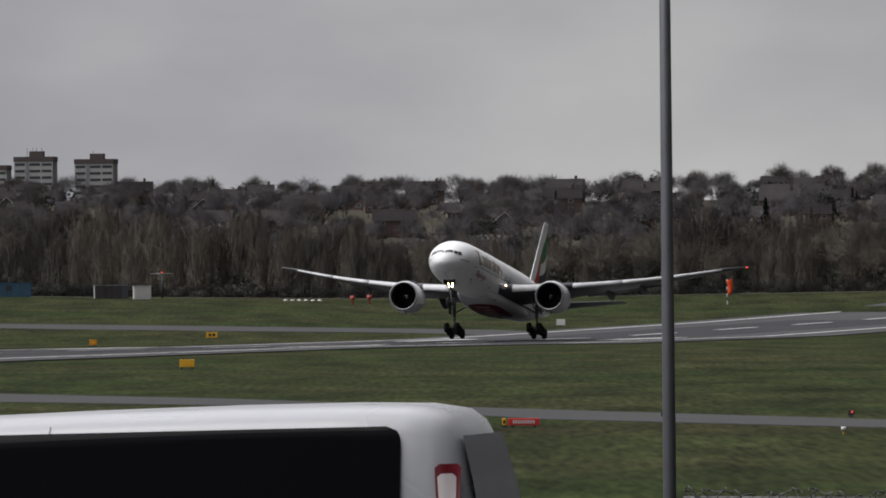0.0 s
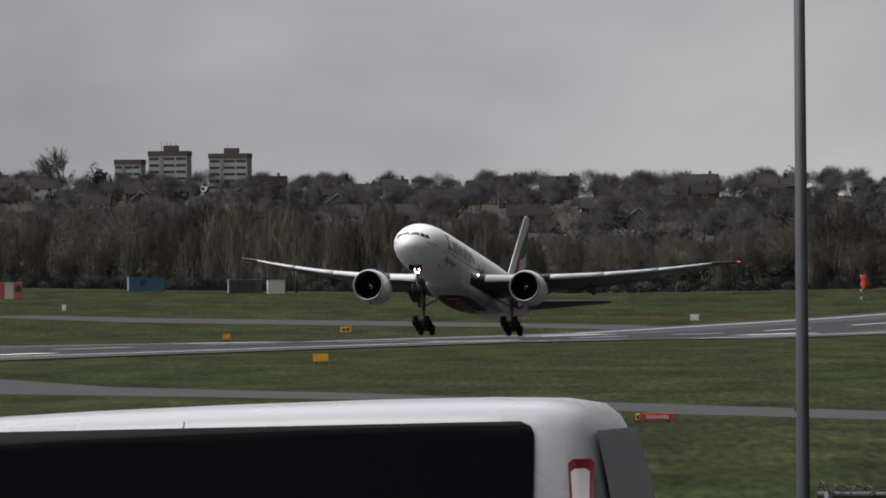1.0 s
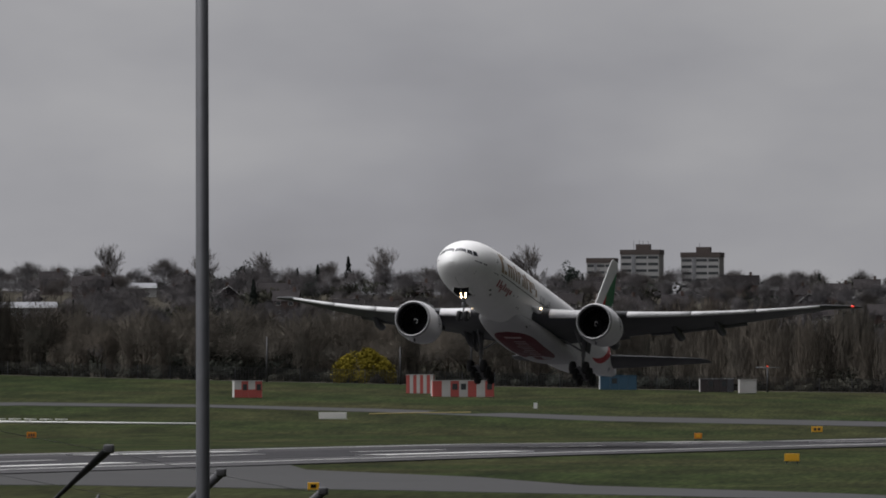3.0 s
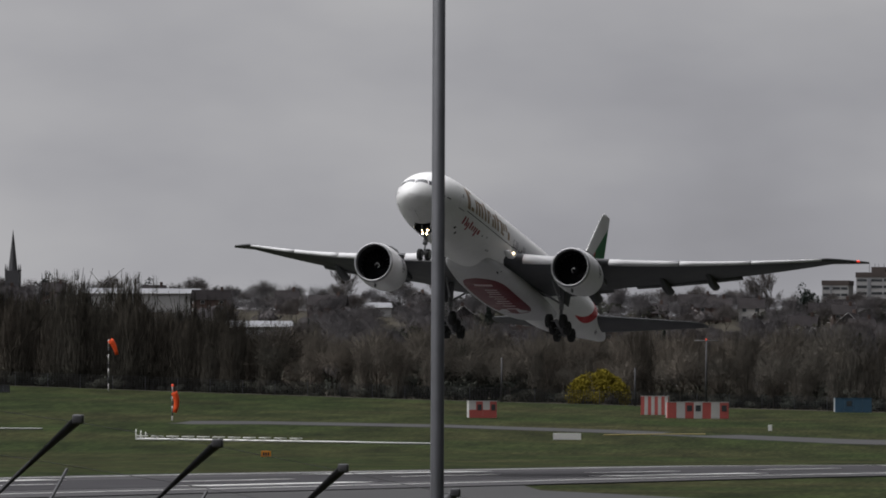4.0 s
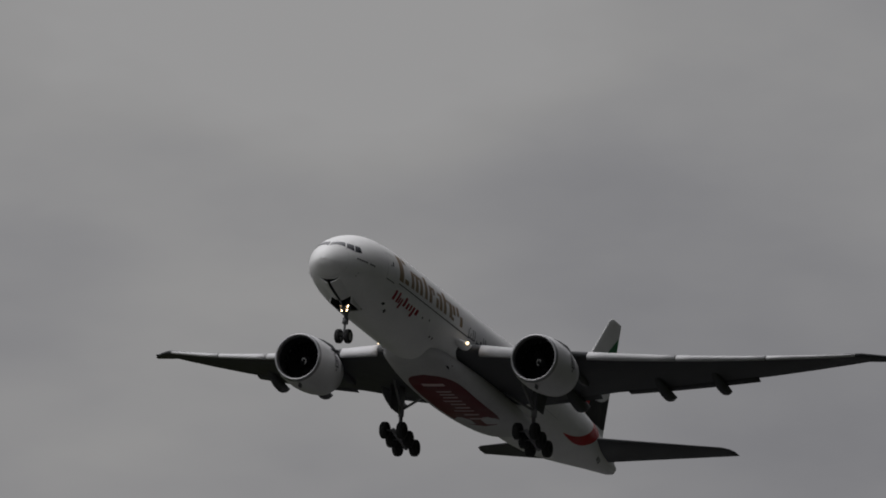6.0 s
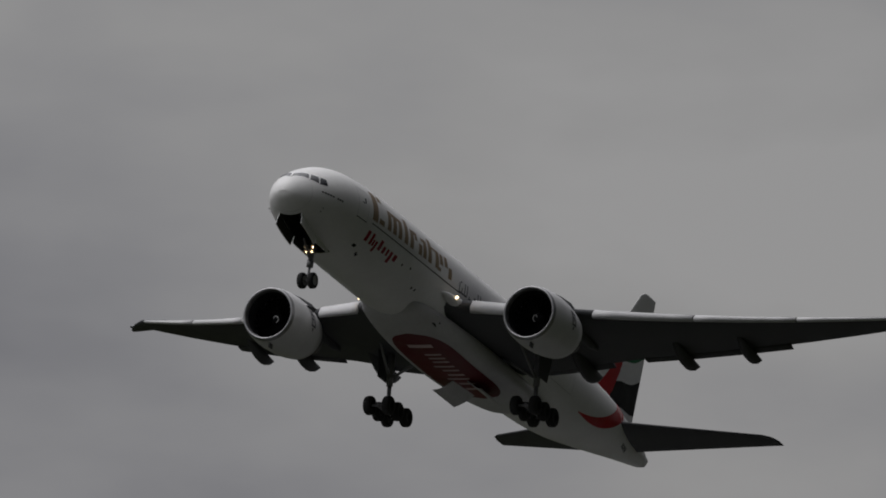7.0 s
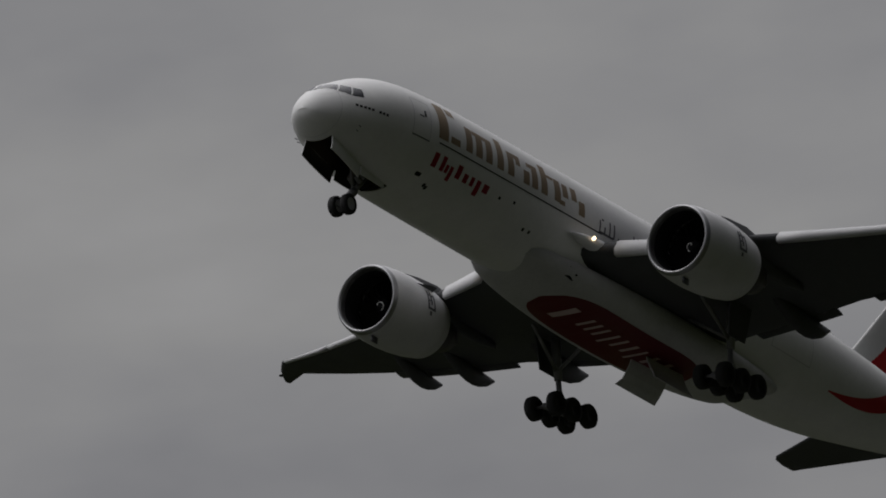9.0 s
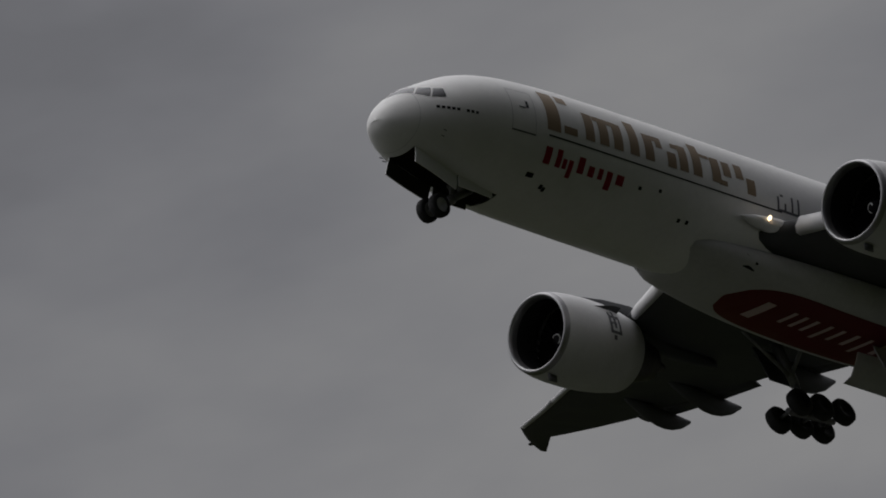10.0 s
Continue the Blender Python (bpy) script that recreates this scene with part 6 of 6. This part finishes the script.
def build_markings():
    def bars(nm, s0, s1, k, w, label):
        runway_strip(nm, s0, s1, k - w / 2, k + w / 2, MARK, 0.11, label, "marking")
    for s0, ln, k in ((742, 44, 259, ), (742, 44, 287), (858, 50, 259), (858, 50, 287), (1060, 45, 259), (1060, 45, 287), (1235, 45, 259), (1235, 45, 287), (600, 45, 259), (600, 45, 287)):
        bars("touchdown_bar", s0, s0 + ln, k, 3.0, "broad white touchdown zone bar")
    # taxiways
    L = [(415, 46), (497, 89), (549, 121), (600, 150), (640, 178), (690, 200), (741, 229), (790, 246), (810, 249)]
    R = [(385, 38), (470, 83), (508, 110), (560, 134), (590, 160), (612, 182), (640, 215), (640, 246), (630, 249)]
    strip("taxiway_near", ([runway_at(*p) for p in L], [runway_at(*p) for p in R]), TAXI, 0.04, "grey asphalt taxiway crossing the near grass", "taxiway")
    L2, R2 = [at(-9, 1500), at(-6, 1545), at(-4.9, 1545), at(-3.9, 1520), at(-2.6, 1480), at(-1.4, 1470), at(-0.28, 1464), at(0.3, 1445), at(0.7, 1400)], [at(-9, 1470), at(-6, 1520), at(-4.9, 1520), at(-3.9, 1490), at(-2.6, 1440), at(-1.4, 1425), at(-0.28, 1415), at(0.25, 1385), at(0.45, 1350)]
    strip("taxiway_far", (L2, R2), TAXI, 0.04, "grey asphalt taxiway beyond the runway", "taxiway")
    strip("taxiway_edge_line", ([at(a, r) for a, r in ((-4.0, 1478), (-3.7, 1490), (-3.4, 1500))], [at(a, r) for a, r in ((-4.0, 1472), (-3.7, 1484), (-3.4, 1494))]), YELLOWMARK, 0.07, "yellow painted taxiway line", "marking")


# ---- by the camera ----
def lamp_post(az, r, top, r0, r1, label, turn=0.0):
    t = new("street_lamp")
    p = at(az, r)
    t.matrix_basis = Matrix.Translation(p) @ Matrix.Rotation(radians(-az + turn), 4, "Z")
    h = top - p.z
    part("pole", tube([(0, 0, -0.3), (0, 0, 1.1), (0, 0, 1.2), (0, 0, h)], [r0 * 1.4, r0 * 1.4, r0, r1], 20), STEEL, t, "grey galvanised pole")
    part("bracket", tube([(0, 0, h - 0.05), (0.25, 0, h + 0.06), (0.75, 0, h + 0.10)], 0.03, 10), STEEL, t)
    rings = []
    for x, w, z0, z1 in ((0.55, 0.05, 0.05, 0.12), (0.7, 0.14, -0.05, 0.15), (1.0, 0.17, -0.10, 0.17), (1.35, 0.15, -0.09, 0.15), (1.5, 0.06, 0.0, 0.09)):
        rings.append([(x, w * math.cos(a), h + (z0 + z1) / 2 + (z1 - z0) / 2 * math.sin(a)) for a in np.linspace(0, 2 * math.pi, 13)[:-1]])
    part("lantern", loft(rings), VANDARK, t, "dark flat lantern")
    part("access_door", block(-0.05, 0.05, -r0 * 1.3 - 0.006, -r0 * 1.2, 0.5, 0.95), DARKSTEEL, t, smooth=False)
    return tagged(t, label, "street lamp", "street lamps of the car park")


def build_van():
    t = new("van")
    # x runs to the rear, y away from the viewer, z up; the roof is 1.96 m high
    d = 50.0
    yaw = -10.0
    rear = at(0.04, d)
    t.matrix_basis = Matrix.Translation((rear.x - 0.02, rear.y, 5.375)) @ Matrix.Rotation(radians(yaw), 4, "Z") @ Matrix.Rotation(radians(-0.9), 4, "Y")
    prof = []   # (x, roof height, side inset at roof)
    stations = [(-5.6, 0.85, 0.10), (-5.45, 0.98, 0.10), (-5.1, 1.06, 0.12), (-4.9, 1.24, 0.14), (-4.6, 1.50, 0.17), (-4.33, 1.71, 0.19), (-4.1, 1.83, 0.21), (-3.75, 1.895, 0.22), (-3.3, 1.915, 0.22), (-2.8, 1.935, 0.22), (-2.0, 1.955, 0.22),
                (-1.2, 1.965, 0.22), (-0.6, 1.965, 0.22), (-0.25, 1.955, 0.22), (-0.10, 1.93, 0.23), (-0.02, 1.87, 0.24), (0.04, 1.75, 0.24), (0.10, 1.50, 0.22), (0.16, 1.1, 0.15), (0.18, 0.6, 0.12), (0.14, 0.35, 0.12)]
    W = 1.90
    rings = []
    for x, h, inset in stations:
        ring = []
        belt = min(1.05, h * 0.62)
        half = [(0.0, 0.32), (0.0, 0.55), (-0.02, belt), (inset * 0.45, belt + (h - belt) * 0.5), (inset * 0.82, h - 0.14), (inset + 0.05, h - 0.055), (inset + 0.18, h - 0.012), (W * 0.36, h), (W / 2, h + 0.004)]
        for y, z in half:
            ring.append((x, y, z))
        for y, z in half[-2::-1]:
            ring.append((x, W - y, z))
        rings.append(ring)
    part("body", loft(rings), VANWHITE, t, "white painted van body")

    def side_y(x, z):
        h = float(np.interp(x, [s[0] for s in stations[:17]], [s[1] for s in stations[:17]]))
        inset = 0.22
        belt = min(1.05, h * 0.62)
        return float(np.interp(z, [0.55, belt, belt + (h - belt) * 0.5, h - 0.14, h - 0.055], [0.0, -0.02, inset * 0.45, inset * 0.82, inset + 0.05]))

    def pane(name, x0, x1, z0, z1, r, m, off, label="", slant=0.0, n=22, raked=False):
        """A rounded pane that follows the near side; slant leans its ends forwards with height."""
        vs, fs = [], []
        nz = 36
        for i in range(nz + 1):
            z = z0 + (z1 - z0) * i / nz
            e = min(z - z0, z1 - z)
            cut = r - math.sqrt(max(0.0, r * r - max(0.0, r - e) ** 2)) if e < r else 0.0
            sh = slant * (z - z0) / (z1 - z0)
            a, b = x0 + cut + sh, x1 - cut + sh * 0.25
            if raked:
                # the front edge runs along the windscreen pillar
                a, b = float(np.interp(z + 0.13, [s[1] for s in stations[:11]], [s[0] for s in stations[:11]])) + 0.02, x1 - cut
            for k in range(n + 1):
                x = a + (b - a) * k / n
                vs.append((x, side_y(x, z) - off, z))
        for i in range(nz):
            for k in range(n):
                q = i * (n + 1) + k
                fs.append((q, q + 1, q + n + 2, q + n + 1))
        return mesh_part(name, vs, fs, m, t, label, smooth=True)
    # the long black privacy glass in strips, so that it follows the side
    pane("side_window", -3.32, -0.245, 0.95, 1.85, 0.08, VANGLASS, 0.02, "long black privacy glass side window", -0.0)
    pane("front_window", -4.75, -3.54, 1.02, 1.76, 0.05, VANGLASS, 0.012, "dark front door window", raked=True)
    pane("door_joint", -3.372, -3.364, 0.95, 1.87, 0.001, STEEL, 0.004, n=2)
    pane("roof_joint", -2.115, -2.107, 1.815, 1.885, 0.001, STEEL, 0.004, n=2)
    # tail lamp on the rear corner
    pane("tail_lamp", -0.02, 0.075, 0.95, 1.65, 0.025, TAILRED, 0.014, "tall dark red tail lamp", -0.05, 4)
    pane("tail_lamp_lens", 0.002, 0.055, 0.98, 1.60, 0.02, TAILCLEAR, 0.022, "pale clear lens", -0.055, 4)
    # rear window
    vs = []
    for z, x, y0 in ((1.10, 0.155, 0.24), (1.35, 0.125, 0.26), (1.55, 0.09, 0.29), (1.70, 0.055, 0.32), (1.79, 0.03, 0.36)):
        for y in np.linspace(y0, 1.90 - y0, 5):
            vs.append((x + 0.015, y, z))
    mesh_part("rear_window", vs, [(5 * i + k, 5 * i + k + 1, 5 * i + k + 6, 5 * i + k + 5) for i in range(4) for k in range(4)], REARGLASS, t, "dark rear window", smooth=True)
    part("rear_bumper", block(0.10, 0.24, 0.1, 1.8, 0.35, 0.62, 0.04), VANDARK, t)
    for x in (-0.95, -4.15):
        for y in (0.02, 1.68):
            w = part("wheel", wheel_bm((x, y + 0.1, 0.33), 0.33, 0.22), TYRE, t)
            part("wheel_rim", hub_bm((x, y + 0.1, 0.33), 0.33, 0.2), RIM, t)
    part("door_handle", block(-3.45, -3.2, -0.06, -0.02, 0.98, 1.02, 0.01), VANDARK, t)
    tagged(t, "white passenger van with black glass parked on the mound", "van")


def build_near_fence():
    fence = new("security_fence")
    for k, (az, r, top) in enumerate(((-8.0, 60.0, 7.96), (-7.09, 62.0, 7.82), (-6.27, 64.0, 7.66), (-5.53, 66.5, 7.48), (-4.87, 69.0, 7.29), (-4.27, 72.0, 7.12))):
        p = at(az, r)
        tip = Vector((r * math.sin(radians(az)), r * math.cos(radians(az)), top))
        side = Vector((math.cos(radians(az)), -math.sin(radians(az)), 0))
        knee = tip - side * 0.80 - Vector((0, 0, 0.74))
        foot = Vector((knee.x, knee.y, p.z - 0.3))
        part("post", tube([foot, knee, tip], [0.038, 0.036, 0.033], 8), DARKSTEEL, fence)
        tip2 = knee + (-side * 0.02 + Vector((side.y, -side.x, 0)) * -0.4) * 1.0 + Vector((0, 0, 0.42)) + side * 0.75
        part("arm", tube([knee + side * 0.45 - Vector((0, 0, 0.1)), tip2], [0.014, 0.010], 6), DARKSTEEL, fence)
        part("clamp", block(tip.x - 0.035, tip.x + 0.035, tip.y - 0.04, tip.y + 0.04, tip.z - 0.03, tip.z + 0.03, 0.01), DARKSTEEL, fence)
    pts = [(-8.0, 60.0, 7.96), (-7.09, 62.0, 7.82), (-6.27, 64.0, 7.66), (-5.53, 66.5, 7.48), (-4.87, 69.0, 7.29), (-4.27, 72.0, 7.12)]
    for drop, shift in ((0.02, 0.0), (0.26, 0.28), (0.5, 0.54)):
        line = []
        for az, r, top in pts:
            side = Vector((math.cos(radians(az)), -math.sin(radians(az)), 0))
            line.append(Vector((r * math.sin(radians(az)), r * math.cos(radians(az)), top - drop)) - side * shift)
        part("barbed_wire", tube(line, 0.0018, 5), WIRE, fence)
    # a lower run of the same fence, with coiled wire on its rail
    a, b = at(1.40, 60), at(2.75, 60)
    a.z, b.z = 6.60, 6.58
    part("top_rail", tube([a, b], 0.02, 8), DARKSTEEL, fence)
    coil = []
    for i in range(180):
        u = i / 179
        p = a.lerp(b, u)
        sag = 0.02 * math.sin(i * 0.083) + 0.012 * math.sin(i * 0.31)
        coil.append(p + Vector((0.05 * math.sin(i * 0.53), 0.06 * math.sin(i * 0.9), 0.03 + sag + (0.022 + 0.01 * math.sin(i * 0.21)) * math.cos(i * 0.9))))
    part("wire_coil", tube(coil, 0.004, 4), DARKSTEEL, fence)
    for u in (0.05, 0.6, 1.0):
        p = a.lerp(b, u)
        part("post", tube([(p.x, p.y, 4.9), (p.x, p.y, p.z + 0.02)], 0.035, 8), STEEL, fence)
    tagged(fence, "steel security fence posts with angled barbed wire arms", "fence")
build_ground()
build_runway()
build_markings()
build_woods()
build_town()
build_skyline_trees()
build_radar()
build_furniture()
build_far_fence()
AIRLINER, MAIN_GEARS, NOSE_GEAR, NOSE_DOORS, BELLY_DOORS = build_airliner()

build_van()
build_near_fence()
lamp_post(1.320, 62, 13.2, 0.043, 0.028, "tall grey street lamp pole beside the van")
lamp_post(-4.978, 58, 13.2, 0.042, 0.036, "tall grey street lamp pole by the fence")
lamp_post(-19.75, 55, 12.48, 0.040, 0.030, "grey street lamp with a dark flat lantern")


FOLD = ((0, 0), (8.6, 0), (9, 3), (9.5, 11), (10, 19))


def motions():
    walk(AIRLINER, [(t, pose(x, y, z, bank, -pitch, 90 - head)) for t, x, y, z, head, pitch, bank in FLIGHT])
    # the nose leg swings forwards and up
    walk(NOSE_GEAR, [(t, Matrix.Translation(NOSE_PIVOT) @ Matrix.Rotation(radians(-a), 4, "Y"))
                     for t, a in ((0, 0), (5.7, 0), (6.8, 0), (7.0, 1), (7.5, 9), (8, 20), (8.5, 29), (9, 38), (9.5, 47), (10, 57))])
    # its front doors open before that
    for door, hinge, axis, side in NOSE_DOORS:
        way = -side if axis.x < 0 else side
        walk(door, [(t, Matrix.Translation(hinge) @ Matrix.Rotation(radians(a * way), 4, axis)) for t, a in ((0, 0), (5.7, 0), (6.2, 45), (6.7, 88), (8, 88), (10, 88))])
    # the belly doors drop, then the main legs begin to fold inwards
    for door, hinge, side in BELLY_DOORS:
        walk(door, [(t, Matrix.Translation(hinge) @ Matrix.Rotation(radians(-a * side), 4, "X")) for t, a in ((0, 0), (5.8, 0), (6.4, 20), (7.2, 48), (8.0, 70), (10, 72))])
    for side, gear in MAIN_GEARS.items():
        walk(gear, [(t, Matrix.Translation(MAIN_PIVOT[side]) @ Matrix.Rotation(radians(-a * side), 4, "X")) for t, a in FOLD])
        # the truck hangs nose-up after lift-off, then trims for stowing
        rows = []
        for t, tip in ((0, -9), (0.6, -13), (5.7, -13), (6.8, 0), (7.5, 4), (8.6, 5), (9, 5), (9.5, 5), (10, 5)):
            swing = float(np.interp(t, [f[0] for f in FOLD], [f[1] for f in FOLD]))
            rows.append((t, Matrix.Translation(MAIN_PIVOT[side]) @ Matrix.Rotation(radians(-swing * side), 4, "X") @ Matrix.Translation(MAIN_FOOT[side]) @ Matrix.Rotation(radians(tip), 4, "Y")))
        walk(TRUCKS[side], rows)


motions()
